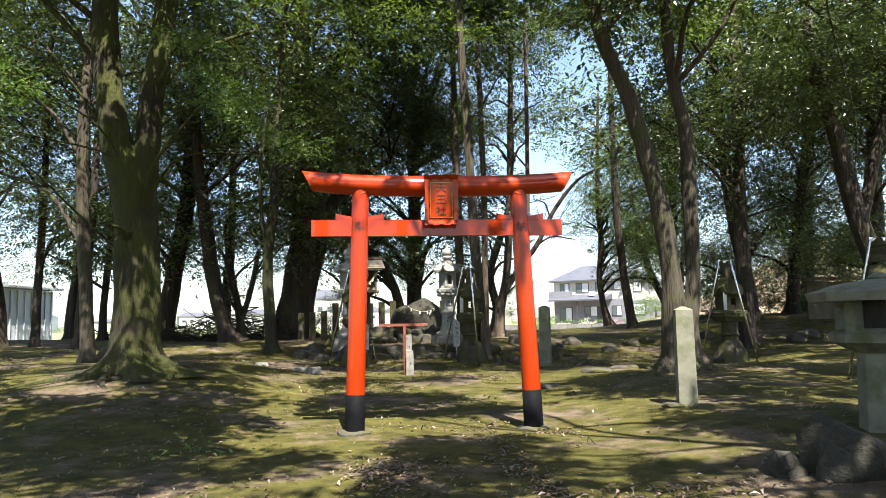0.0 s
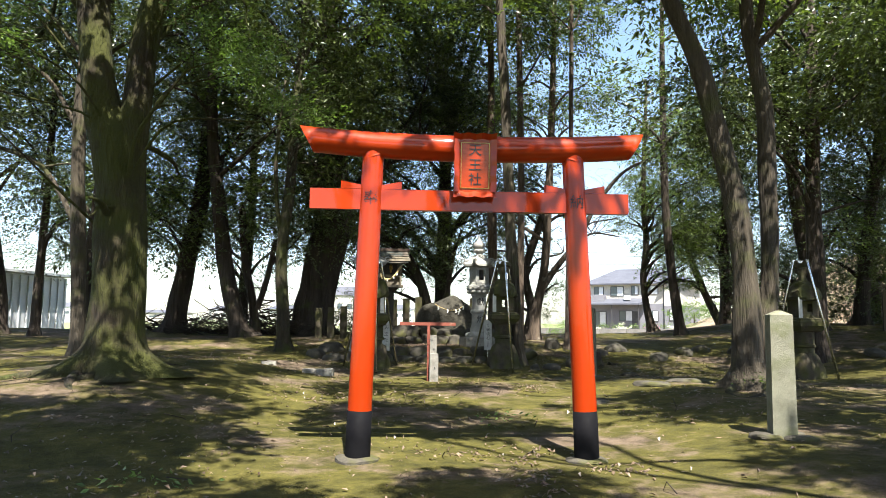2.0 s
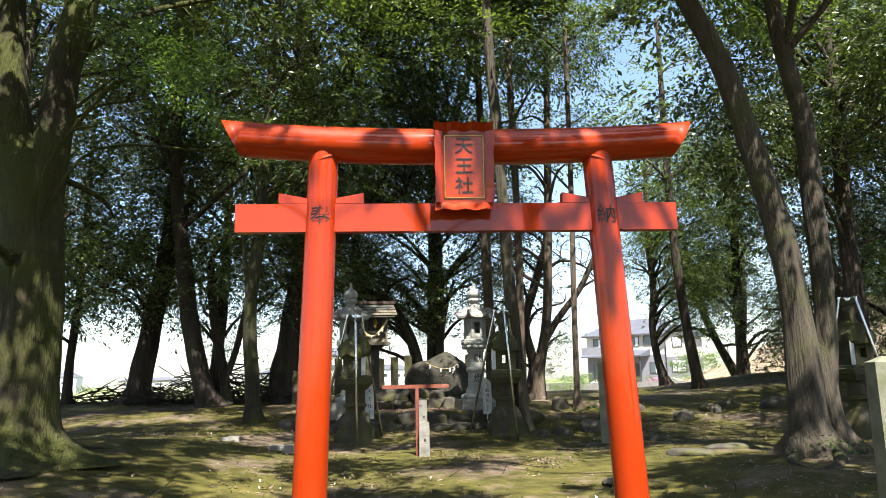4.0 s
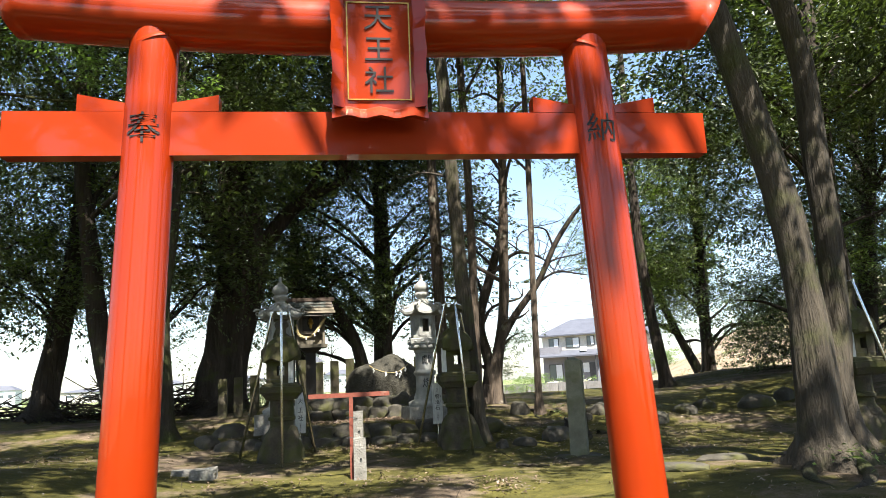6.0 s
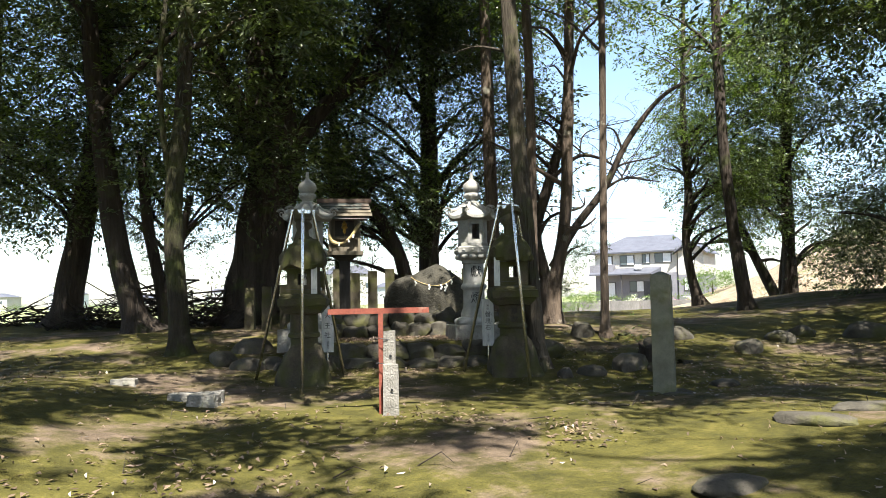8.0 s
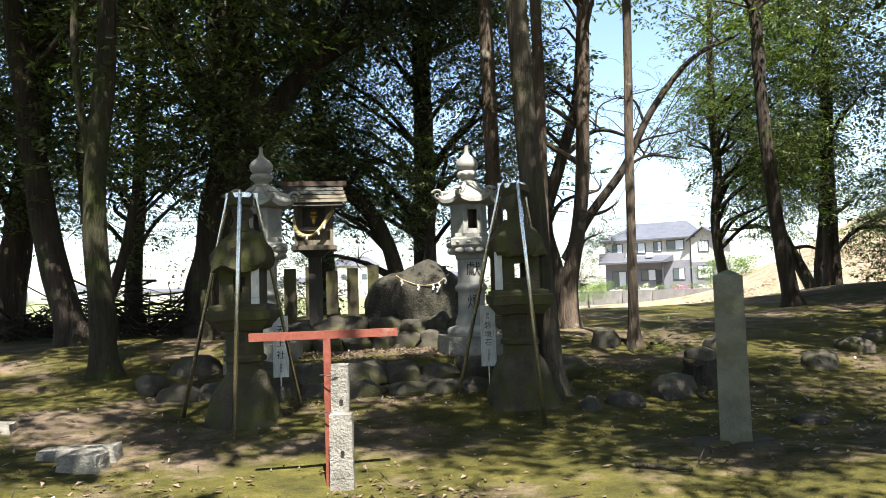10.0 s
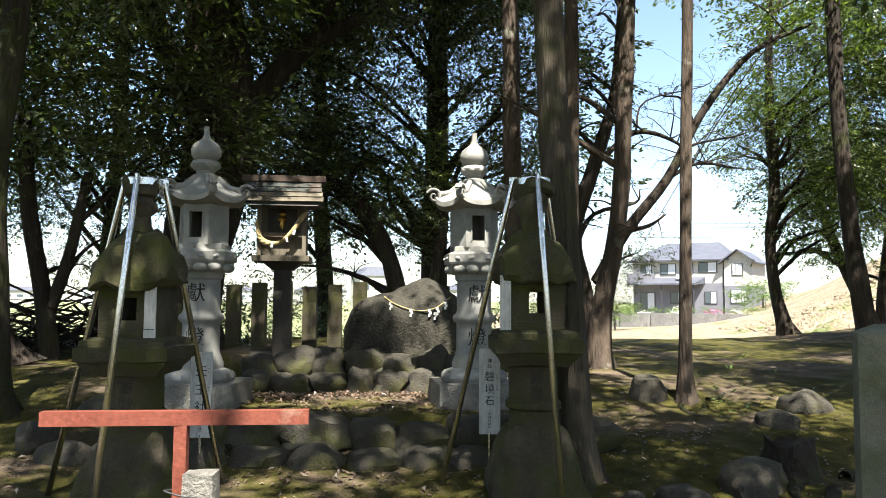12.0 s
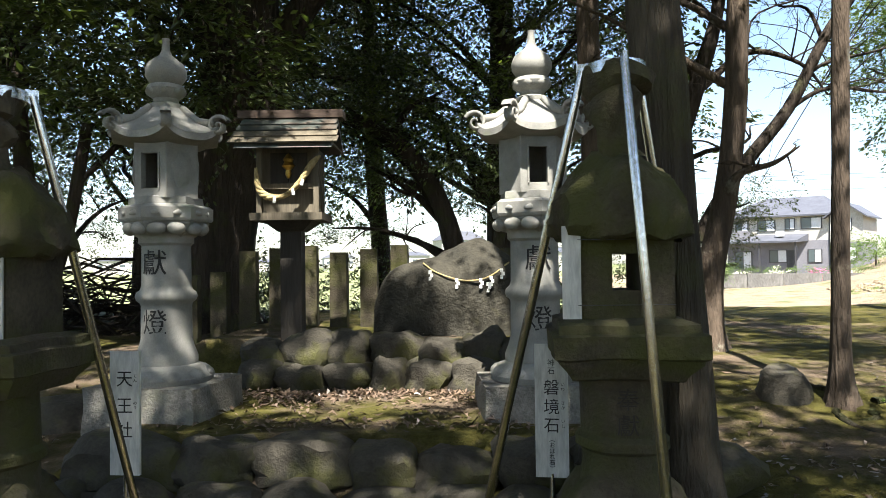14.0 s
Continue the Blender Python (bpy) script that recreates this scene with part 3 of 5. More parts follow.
tree((3.75, 26.6), [(0, 0, 0, 0.2), (0.1, 0, 1.0, 0.16), (-0.1, 0, 2.2, 0.14), (0.3, 0, 3.6, 0.13), (0.7, 0, 5.0, 0.1), (0.9, 0, 7.5, 0.06)],
     "half-bare tree with dark twisting boughs", M_BARK, scatter("thin", 4, (-1.5, -1, 6.4), (3, 1.5, 9), 34, (0.7, 1.1)) + [("dark", 0.8, 0.5, 1.5, 0.42), ("dark", 1.25, 0.5, 1.9, 0.4), ("dark", -0.6, 0.5, 1.1, 0.45), ("dark", 0.7, 0.6, 0.9, 0.35)], bare=26, seed=16,
     extra=[[(0.3, 0, 1.3, 0.12), (0.9, 0, 2.3, 0.11), (1.7, 0, 3.3, 0.09), (2.4, 0, 4.6, 0.08), (3.4, 0, 5.8, 0.055), (4.6, 0, 6.4, 0.03)],
            [(1.7, 0, 3.3, 0.04), (2.3, 0, 3.6, 0.03), (3.2, 0, 3.5, 0.015)], [(0.35, 0, 3.6, 0.06), (1.1, 0, 4.2, 0.05), (1.9, 0, 4.0, 0.03), (2.3, 0, 3.5, 0.012)]])
tree((3.8, 21.1), [(0, 0, 0, 0.11), (0, 0, 0.6, 0.078), (0.05, 0, 3, 0.068), (0.13, 0, 6, 0.062), (0.2, 0, 12, 0.05)], "slender upright pine with smooth brown bark", M_BARK_RED,
     scatter("thin", 5, (-1.5, -1, 6.6), (1.5, 1.2, 11), 35), twigs=2, seed=17)
tree((9.1, 29.4), [(0, 0, 0, 0.18), (-0.25, 0, 1.0, 0.13), (-0.36, 0, 2.2, 0.12), (-0.22, 0, 3.6, 0.12), (-0.3, 0, 5.5, 0.1), (-0.1, 0, 10, 0.05)], "slim dark tree with light spring foliage", M_BARK,
     scatter("mid", 11, (-1.1, -1.5, 2.8), (2.4, 1.5, 7.5), 36, (0.6, 0.95)) + scatter("mid", 11, (-0.9, -1.2, 2.4), (2.2, 1.2, 6.6), 136, (0.55, 0.85)) + scatter("thin", 4, (-1.6, -1, 6), (2, 1, 10), 37), bare=3, seed=18)
tree((8.7, 25.6), [(0, 0, 0, 0.19), (-0.2, 0, 1.3, 0.15), (-0.42, 0, 3.5, 0.135), (-0.5, 0, 6.5, 0.12), (-0.45, 0, 12, 0.06)], "tall slightly leaning pine with dark bark", M_BARK,
     scatter("thin", 6, (-2, -1, 6.5), (2, 1.5, 11), 38), twigs=2, seed=19)
tree((14.4, 34.0), [(0, 0, 0, 0.26), (-0.6, 0, 1.5, 0.2), (-1.4, 0, 3.2, 0.16), (-2.0, 0, 5, 0.12), (-2.4, 0, 8, 0.06)], "many-branched tree at the wood's edge", M_BARK,
     scatter("mid", 9, (-4.5, -2, 3.8), (2.2, 1.5, 9.5), 39, (0.8, 1.2)) + scatter("mid", 9, (-4.5, -1.5, 3.0), (1.5, 1.5, 7), 139, (0.6, 0.9)), bare=7, seed=20,
     extra=[[(-0.3, 0, 0.6, 0.16), (-0.2, 0, 2.2, 0.14), (0.1, 0, 4.4, 0.11), (0.3, 0, 8, 0.05)]])
# pair of leaning trunks near the granite pillar
tree((4.95, 13.5), [(0, 0, 0, 0.3), (0, 0, 0.7, 0.24), (0.0, 0, 1.8, 0.2), (-0.12, 0, 3.0, 0.18), (-0.4, 0, 4.3, 0.165), (-0.75, 0, 5.6, 0.15), (-1.3, 0, 7, 0.12), (-1.9, 0, 10, 0.06)],
     "leaning grey-barked tree with a lichen-spotted trunk", M_BARK_PALE, scatter("mid", 5, (-3.4, -2, 7.5), (1, 2, 10.5), 41), flare=0.7, sides=20, seed=21)
tree((5.4, 13.75), [(0, 0, 0, 0.26), (-0.05, 0, 0.9, 0.2), (0.1, 0, 1.8, 0.15), (0.12, 0, 3.4, 0.15), (0.1, 0, 4.8, 0.14), (-0.15, 0, 6.5, 0.12), (-0.2, 0, 10, 0.06)],
     "upright grey-barked tree growing close beside another", M_BARK_PALE, scatter("dark", 6, (-1, -2, 7.0), (3.4, 2, 10.5), 42), flare=0.7, sides=18, seed=22)
# dense dark wood on the side of the dirt hill
WOOD = [(9.2, 18.6, 0.2, 0.1), (11.5, 22.5, 0.24, -0.6), (13.4, 19.2, 0.28, 0.4), (14.2, 24.6, 0.22, 0.9), (17.2, 22.2, 0.3, 1.2), (12.2, 30.0, 0.2, 0.2), (17.6, 29.0, 0.25, 0.5)]
for i, (x, y, r, lean) in enumerate(WOOD):
    tree((x, y), [(0, 0, 0, r * 1.2), (lean * 0.2, 0, 1.5, r), (lean * 0.7, 0.1, 4, r * 0.85), (lean * 1.2, 0, 7, r * 0.7), (lean * 1.5, 0, 12, r * 0.3)],
         "dark evergreen of the dense grove", M_BARK, scatter("dark", 13, (-2.6, -2.2, 4.0), (2.8, 2.2, 10.5), 50 + i, (0.9, 1.4)) + (scatter("dark", 4, (-2.2, -1.6, 1.6), (2.4, 2, 4.0), 150 + i, (0.7, 1.1)) if x > 10.5 else []), twigs=1, seed=30 + i)
tree((11.8, 16.2), [(0, 0, 0, 0.32), (-0.3, 0, 1.2, 0.26), (-0.9, 0, 3, 0.22), (-1.3, 0, 5, 0.2), (-1.9, 0, 8, 0.14)], "leaning dark tree with a forked trunk", M_BARK,
     scatter("dark", 9, (-3, -2, 4.8), (2.5, 2, 9.5), 61, (1, 1.4)), seed=41, extra=[[(-0.85, 0, 2.8, 0.14), (-0.4, 0, 4.4, 0.13), (0.2, 0, 6.5, 0.1)]])
# thin trunks and crowns on the far side of the great tree
for i, (x, y, r, lean) in enumerate([(-12.4, 24.2, 0.22, -0.5), (-10.9, 23.2, 0.12, 0.1), (-10.2, 26.8, 0.12, 0.2), (-14.5, 21.0, 0.2, 0.4), (-9.2, 22.0, 0.13, 0.3), (-6.5, 29.5, 0.2, 0.2), (-12.5, 30, 0.22, 0.3), (-1.6, 30.5, 0.2, -0.2)]):
    tree((x, y), [(0, 0, 0, r * 1.2), (lean * 0.2, 0, 1.5, r), (lean, 0, 4, r * 0.85), (lean * 1.3, 0, 8, r * 0.6), (lean * 1.3, 0, 11, r * 0.3)],
         "dark tree at the back of the grove", M_BARK, scatter("dark", 14 if x > -8 else 8, (-2.6, -2, 3.0), (2.6, 2.2, 10.5), 70 + i, (0.8, 1.4)), seed=50 + i)
# unseen trees round the near side, added so that their crowns shade the clearing
SHADE = [(-5.5, 1.0), (5.6, 1.5), (-2.5, -6.5), (3.2, -5.0), (8.5, 6.0), (-9.5, 6.5), (0.4, -10.5), (8.8, -3.5), (-8.0, -5.0), (-11.5, 11.0), (11.0, 10.5), (-12.5, 17.0), (13.0, 14.5)]
held = {q: [] for q in SHADE}
rng = random.Random(77)


def cover(x, y):
    """How thickly the added crowns close over a place, set by where shade falls."""
    if y < 2.8:
        return 0.88
    if y < 7.2 and -2.4 < x < 3.4:
        return 0.12 if y < 3.8 else 0.0 if y < 5.3 else 0.9
    if y < 12.2:
        if x < -2.6:
            return 0.92 if y < 7.8 else 1.0 if y < 11 and -5.9 < x < -3.6 else 0.2
        return 0.4 if 7.4 < y < 10.6 and x < 4 else 0.6
    if y < 13.8 and -3.2 < x < -1.0:
        return 0.4
    return 0.76 if abs(x) < 3.5 else 0.42


for gx in range(-5, 6):
    for gy in range(-5, 12):
        for _ in range(2):
            x, y = gx * 2.0 + rng.uniform(-1, 1), gy * 2.0 + rng.uniform(-1, 1)
            if rng.random() < cover(x, y):
                q = min(SHADE, key=lambda c: math.hypot(c[0] - x, c[1] - y))
                high = 8.6 if gy < 7 else 9.8
                held[q].append(("shade", x - q[0], y - q[1], rng.uniform(high, high + 2.4), rng.uniform(0.55, 0.95) * (1.25 if 5.3 < y < 7.2 else 1.0)))
for i, q in enumerate(SHADE):
    tree(q, [(0, 0, 0, 0.32), (0, 0, 2, 0.26), (0.1, 0.2, 6, 0.22), (0, 0.4, 11, 0.1)], "tall unseen broadleaf tree added to shade the clearing", M_BARK_MOSS, held[q], seed=60 + i)


# ---- torii ----
def build_torii():
    root = thing("torii_gate", pose(0.02, 9.22, 0.012), "vermilion torii gate with black-painted feet and a name plaque", "torii")
    for sx, x0, x1, ch in ((-1, -1.1, -1.015, "奉"), (1, 1.137, 1.03, "納")):
        v, f = [], []
        zb = ground_z(x0, 9.2)
        tube([(x0 + (x1 - x0) * t, 0, 0.46 + 2.62 * t, 0.119 - 0.011 * t) for t in np.linspace(0, 1, 14)] + [(x1, 0, 3.12, 0.1), (x1, 0, 3.145, 0.06), (x1, 0, 3.15, 0.01)], 96, v, f)
        post = hang("post", mesh_from("post", v, f, M_RED), root)
        v, f = [], []
        xa = x0 - (x1 - x0) * 0.17
        tube([(xa, 0, zb - 0.1, 0.125), (xa + (x0 - xa) * 0.5, 0, 0.2, 0.123), (x0, 0, 0.475, 0.121)], 40, v, f)
        hang("foot_sleeve", mesh_from("foot_sleeve", v, f, M_BLACK), root, "black painted foot of the post")
        part("footing", lathe([(0.22, zb - 0.12), (0.21, zb + 0.01), (0.17, zb + 0.03), (0.12, zb + 0.03)], 20, wobble=0.03, seed=sx * 3, at=(xa, 0, 0)), M_ROCK, root, "rough concrete footing", True)
        v, f = [], []
        tube([(x1 - 0.006 * sx, 0, 2.985, 0.113), (x1, 0, 3.0, 0.113)], 40, v, f)
        hang("collar", mesh_from("collar", v, f, M_RED), root)
        writing(ch, 0.15, post, (x0 + (x1 - x0) * 0.8, -0.1135, 2.555), wrap=0.112)
        for s in (-1, 1):
            bm = bmesh.new()
            xc = x0 + (x1 - x0) * 0.85
            a, b = xc + s * 0.1, xc + s * 0.305
            vs = [bm.verts.new((x, y, z)) for y in (-0.038, 0.038) for x, z in ((a, 2.667), (b, 2.667), (b, 2.745), (a, 2.705))]
            bm.faces.new(vs[:4]), bm.faces.new(vs[4:][::-1])
            for i in range(4):
                bm.faces.new((vs[i], vs[4 + i], vs[4 + (i + 1) % 4], vs[(i + 1) % 4]))
            part("wedge", bm, M_RED, root, bevel=0.004)
    # top rail: round log, its ends swept up and cut aslant
    v, f = [], []
    n, m = 40, 44
    for k in range(m + 1):
        t = -1 + 2 * k / m
        lift = 0.065 * abs(t) ** 2.4
        for i in range(n):
            a = 2 * math.pi * i / n
            y, z = 0.135 * math.cos(a), 0.135 * math.sin(a)
            end = 1.69 + 0.07 * z / 0.135
            v.append((t * end, y, 3.105 + z + lift))
    for k in range(m):
        for i in range(n):
            a, b = k * n + i, k * n + (i + 1) % n
            f.append((a, b, b + n, a + n))
    f += [tuple(range(n)), tuple(m * n + i for i in range(n))[::-1]]
    hang("top_rail", mesh_from("top_rail", v, f, M_RED), root)
    bm = box(3.235, 0.085, 0.205, (-0.02, 0, 2.458))
    part("tie_beam", bm, M_RED, root, bevel=0.006)
    # name plaque with flared frame
    plaque = part("name_plaque", box(0.34, 0.04, 0.56, (0, 0, -0.28)), M_RED, root, "vermilion name plaque with gold lining", bevel=0.004, m=pose(0.0, -0.175, 2.895, 5) @ Matrix.Diagonal((0.95, 1, 0.9, 1)))
    for s in (-1, 1):
        bm = bmesh.new()
        lo = [(s * 0.15, -0.02), (s * 0.165, -0.02), (s * 0.222, -0.062), (s * 0.215, 0.01), (s * 0.15, 0.01)]
        rings = [[bm.verts.new((x * (1 - 0.02 * math.cos(k * 1.9)), y, -0.29 + 0.58 * k / 10)) for x, y in lo] for k in range(11)]
        for a, b in zip(rings, rings[1:]):
            for i in range(5):
                bm.faces.new((a[i], a[(i + 1) % 5], b[(i + 1) % 5], b[i]))
        bm.faces.new(rings[0]), bm.faces.new(rings[-1])
        part("side_board", bm, M_RED, plaque)
        zz = s * 0.29
        bm = bmesh.new()
        lo = [(zz - s * 0.03, -0.02), (zz, -0.02), (zz + s * 0.06, -0.068), (zz + s * 0.05, 0.012), (zz - s * 0.03, 0.012)]
        rings = [[bm.verts.new((-0.225 + 0.45 * k / 14, y, z + s * 0.008 * math.cos(k * 1.35))) for z, y in lo] for k in range(15)]
        for a, b in zip(rings, rings[1:]):
            for i in range(5):
                bm.faces.new((a[i], a[(i + 1) % 5], b[(i + 1) % 5], b[i]))
        bm.faces.new(rings[0]), bm.faces.new(rings[-1])
        part("end_board", bm, M_RED, plaque)
        part("gold_line", box(0.006, 0.006, 0.5, (s * 0.147, -0.024, -0.25)), M_GOLD, plaque, "thin gold lining")
        part("gold_line", box(0.3, 0.006, 0.006, (0, -0.024, s * 0.25 - 0.003)), M_GOLD, plaque, "thin gold lining")
    for ch, z in (("天", 0.165), ("王", 0.0), ("社", -0.16)):
        writing(ch, 0.145, plaque, (0, -0.024, z))


build_torii()


# ---- stone lanterns ----
def petals(n, r, z, w, h, out=0.04, up=True):
    bm = bmesh.new()
    for i in range(n):
        a = 2 * math.pi * (i + 0.5) / n
        m = pose(r * math.cos(a), r * math.sin(a), z, 0, 0, math.degrees(a))
        t = bmesh.ops.create_icosphere(bm, subdivisions=2, radius=1)["verts"]
        for v in t:
            c = v.co
            v.co = m @ Vector((c.x * out, c.y * w / 2, c.z * h / 2))
    return bm


def roof_mesh(R, z0, z1, sides=6):
    """Hexagonal lantern roof: swept up towards the corners, hollow slope."""
    bm = bmesh.new()
    n, m = 48, 12
    rows = []
    for k in range(m + 1):
        t = k / m
        row = []
        for i in range(n):
            a = 2 * math.pi * i / n
            s = a % (2 * math.pi / sides) - math.pi / sides
            hexa = math.cos(math.pi / sides) / math.cos(s)
            corner = (abs(s) / (math.pi / sides)) ** 3
            r = 0.12 + (R - 0.12) * t
            r *= 1 + (hexa - 1) * t
            z = z1 - (z1 - z0) * (0.25 * t + 0.75 * t ** 0.75) + 0.075 * corner * t ** 3
            row.append(bm.verts.new((r * math.cos(a), r * math.sin(a), z)))
        rows.append(row)
    low = []
    for q, dz in ((1.0, -0.05), (0.55, -0.07)):
        low.append([bm.verts.new((v.co.x * q, v.co.y * q, (v.co.z if q == 1 else z0) + dz)) for v in rows[-1]])
    rows += low
    for a, b in zip(rows, rows[1:]):
        for i in range(n):
            bm.faces.new((a[i], a[(i + 1) % n], b[(i + 1) % n], b[i]))
    bm.faces.new(rows[0]), bm.faces.new(rows[-1][::-1])
    return bm


def scroll():
    """A curled roof-corner scroll, lying in the xz plane, rolled along y."""
    v, f = [], []
    pts = []
    for k in range(22):
        a = 0.4 + k * 0.42
        r = 0.078 * (1 - k / 24)
        pts.append((r * math.cos(a), 0, r * math.sin(a)))
    for k, p in enumerate(pts):
        q = 0.02 * (1 - k / 30)
        for y in (-0.035, 0.035):
            l = math.hypot(p[0], p[2]) or 1
            for d in (q, -q * 0.4):
                v.append((p[0] * (1 + d / l), y, p[2] * (1 + d / l)))
    for k in range(len(pts) - 1):
        a, b = k * 4, k * 4 + 4
        f += [(a, a + 2, b + 2, b), (a + 1, b + 1, b + 3, a + 3), (a, b, b + 1, a + 1), (a + 2, a + 3, b + 3, b + 2)]
    return mesh_from("scroll", v, f, M_GRANITE)


def new_lantern(x, y, rz):
    z = 0.62
    root = thing("stone_lantern", pose(x, y, z, 0, 0, rz), "tall pale granite lantern with curled roof corners on a rough plinth", "stone lantern", "granite lanterns before the stone")
    bm = box(0.86, 0.8, 0.36, (0, 0, 0), taper=0.97)
    bmesh.ops.subdivide_edges(bm, edges=bm.edges, cuts=5, use_grid_fill=True)
    for v in bm.verts:
        v.co += noise.noise_vector(v.co * 6 + Vector((x, 0, 0))) * 0.016
    part("plinth", bm, M_PLINTH, root, "rough-hewn granite plinth")
    t = math.pi / 6
    part("lotus_base", lathe([(0.33, 0.36), (0.34, 0.4), (0.29, 0.47), (0.21, 0.5)], 30), M_GRANITE, root, "", True)
    part("base_petals", petals(10, 0.27, 0.41, 0.18, 0.13, 0.08), M_GRANITE, root, "", True)
    shaft = part("shaft", lathe([(0.225, 0.48), (0.23, 0.54), (0.2, 0.62), (0.185, 0.68), (0.183, 0.93), (0.19, 0.95), (0.215, 0.97), (0.225, 1.0), (0.215, 1.03), (0.19, 1.05), (0.18, 1.08),
                                 (0.177, 1.38), (0.2, 1.4), (0.2, 1.44), (0.215, 1.46)], 32), M_GRANITE, root, "", True)
    for ch, h in (("獻", 1.24), ("燈", 0.8)):
        writing(ch, 0.2, shaft, (0, -0.186, h), wrap=0.184)
    part("bowl", lathe([(0.2, 1.44), (0.26, 1.48), (0.31, 1.54), (0.31, 1.56)], 6, t), M_GRANITE, root)
    part("bowl_petals", petals(12, 0.265, 1.505, 0.14, 0.1, 0.05), M_GRANITE, root, "", True)
    plat = part("platform", lathe([(0.33, 1.56), (0.34, 1.58), (0.34, 1.66), (0.31, 1.68), (0.26, 1.69)], 6, t), M_GRANITE, root, bevel=0.006)
    for i in range(6):
        a = 60 * i
        m = pose(0, 0, 0, 0, 0, a)
        for s in (-1, 0, 1):
            bm = bmesh.new()
            bmesh.ops.create_icosphere(bm, subdivisions=2, radius=1)
            for v in bm.verts:
                v.co = Vector((s * 0.075 + v.co.x * (0.05 if s else 0.028), -0.297 + v.co.y * 0.014, 1.62 + v.co.z * (0.02 if s else 0.028) - abs(v.co.x) * 0.01 * abs(s)))
            part("carving", bm, M_GRANITE, plat, "", True, m=m)
    # fire chamber: six panels, the front and back ones open
    chamber = part("fire_chamber", lathe([(0.27, 1.69), (0.265, 1.74), (0.25, 1.745)], 6, t), M_GRANITE, root)
    for i in range(6):
        m = pose(0, 0, 0, 0, 0, 60 * i)
        if i == 0:
            for s in (-1, 1):
                part("jamb", box(0.065, 0.05, 0.42, (s * 0.098, -0.195, 1.73)), M_GRANITE, chamber, bevel=0.005, m=m)
            part("sill", box(0.14, 0.05, 0.07, (0, -0.194, 1.73)), M_GRANITE, chamber, m=m)
            part("lintel", box(0.14, 0.05, 0.09, (0, -0.194, 2.06)), M_GRANITE, chamber, m=m)
            for s in (-1, 1):
                part("moulding", box(0.012, 0.014, 0.27, (s * 0.072, -0.224, 1.795)), M_GRANITE, chamber, m=m)
        else:
            part("panel", box(0.26, 0.05, 0.42, (0, -0.195, 1.73)), M_GRANITE, chamber, bevel=0.005, m=m)
            bm = bmesh.new()
            bmesh.ops.create_icosphere(bm, subdivisions=3, radius=1)
            for v in bm.verts:
                c = v.co * (1 + 0.5 * noise.noise(v.co * 2.2 + Vector((i, x, 0))))
                v.co = Vector((c.x * 0.075, -0.22 + c.y * 0.016, 1.94 + c.z * 0.13))
            part("relief", bm, M_GRANITE, chamber, "", True, m=m)
    roof = part("roof", roof_mesh(0.43, 2.2, 2.43), M_GRANITE, root, "", True)
    sc = scroll()
    for i in range(6):
        a = math.pi / 3 * i
        hang("scroll", sc, roof, "", pose(0.43 * math.cos(a), 0.43 * math.sin(a), 2.275, 0, 0, 60 * i))
        v, f = [], []
        tube([(0.13 * math.cos(a), 0.13 * math.sin(a), 2.425, 0.03), (0.26 * math.cos(a), 0.26 * math.sin(a), 2.315, 0.034), (0.39 * math.cos(a), 0.39 * math.sin(a), 2.29, 0.036)], 8, v, f)
        hang("ridge", mesh_from("ridge", v, f, M_GRANITE), roof)
    fin = part("finial", lathe([(0.13, 2.42), (0.13, 2.45), (0.09, 2.47), (0.095, 2.5), (0.135, 2.53), (0.145, 2.57), (0.13, 2.6), (0.1, 2.61), (0.125, 2.63), (0.15, 2.67), (0.152, 2.72), (0.13, 2.77), (0.08, 2.81),
                                (0.045, 2.84), (0.03, 2.88), (0.026, 2.95), (0.03, 2.965), (0.01, 2.97)], 28), M_GRANITE, root, "", True)
    part("finial_petals", petals(8, 0.11, 2.555, 0.09, 0.075, 0.04), M_GRANITE, fin, "", True)
    return root


new_lantern(1.36, 20.48, 8)
new_lantern(-1.42, 20.3, -4)


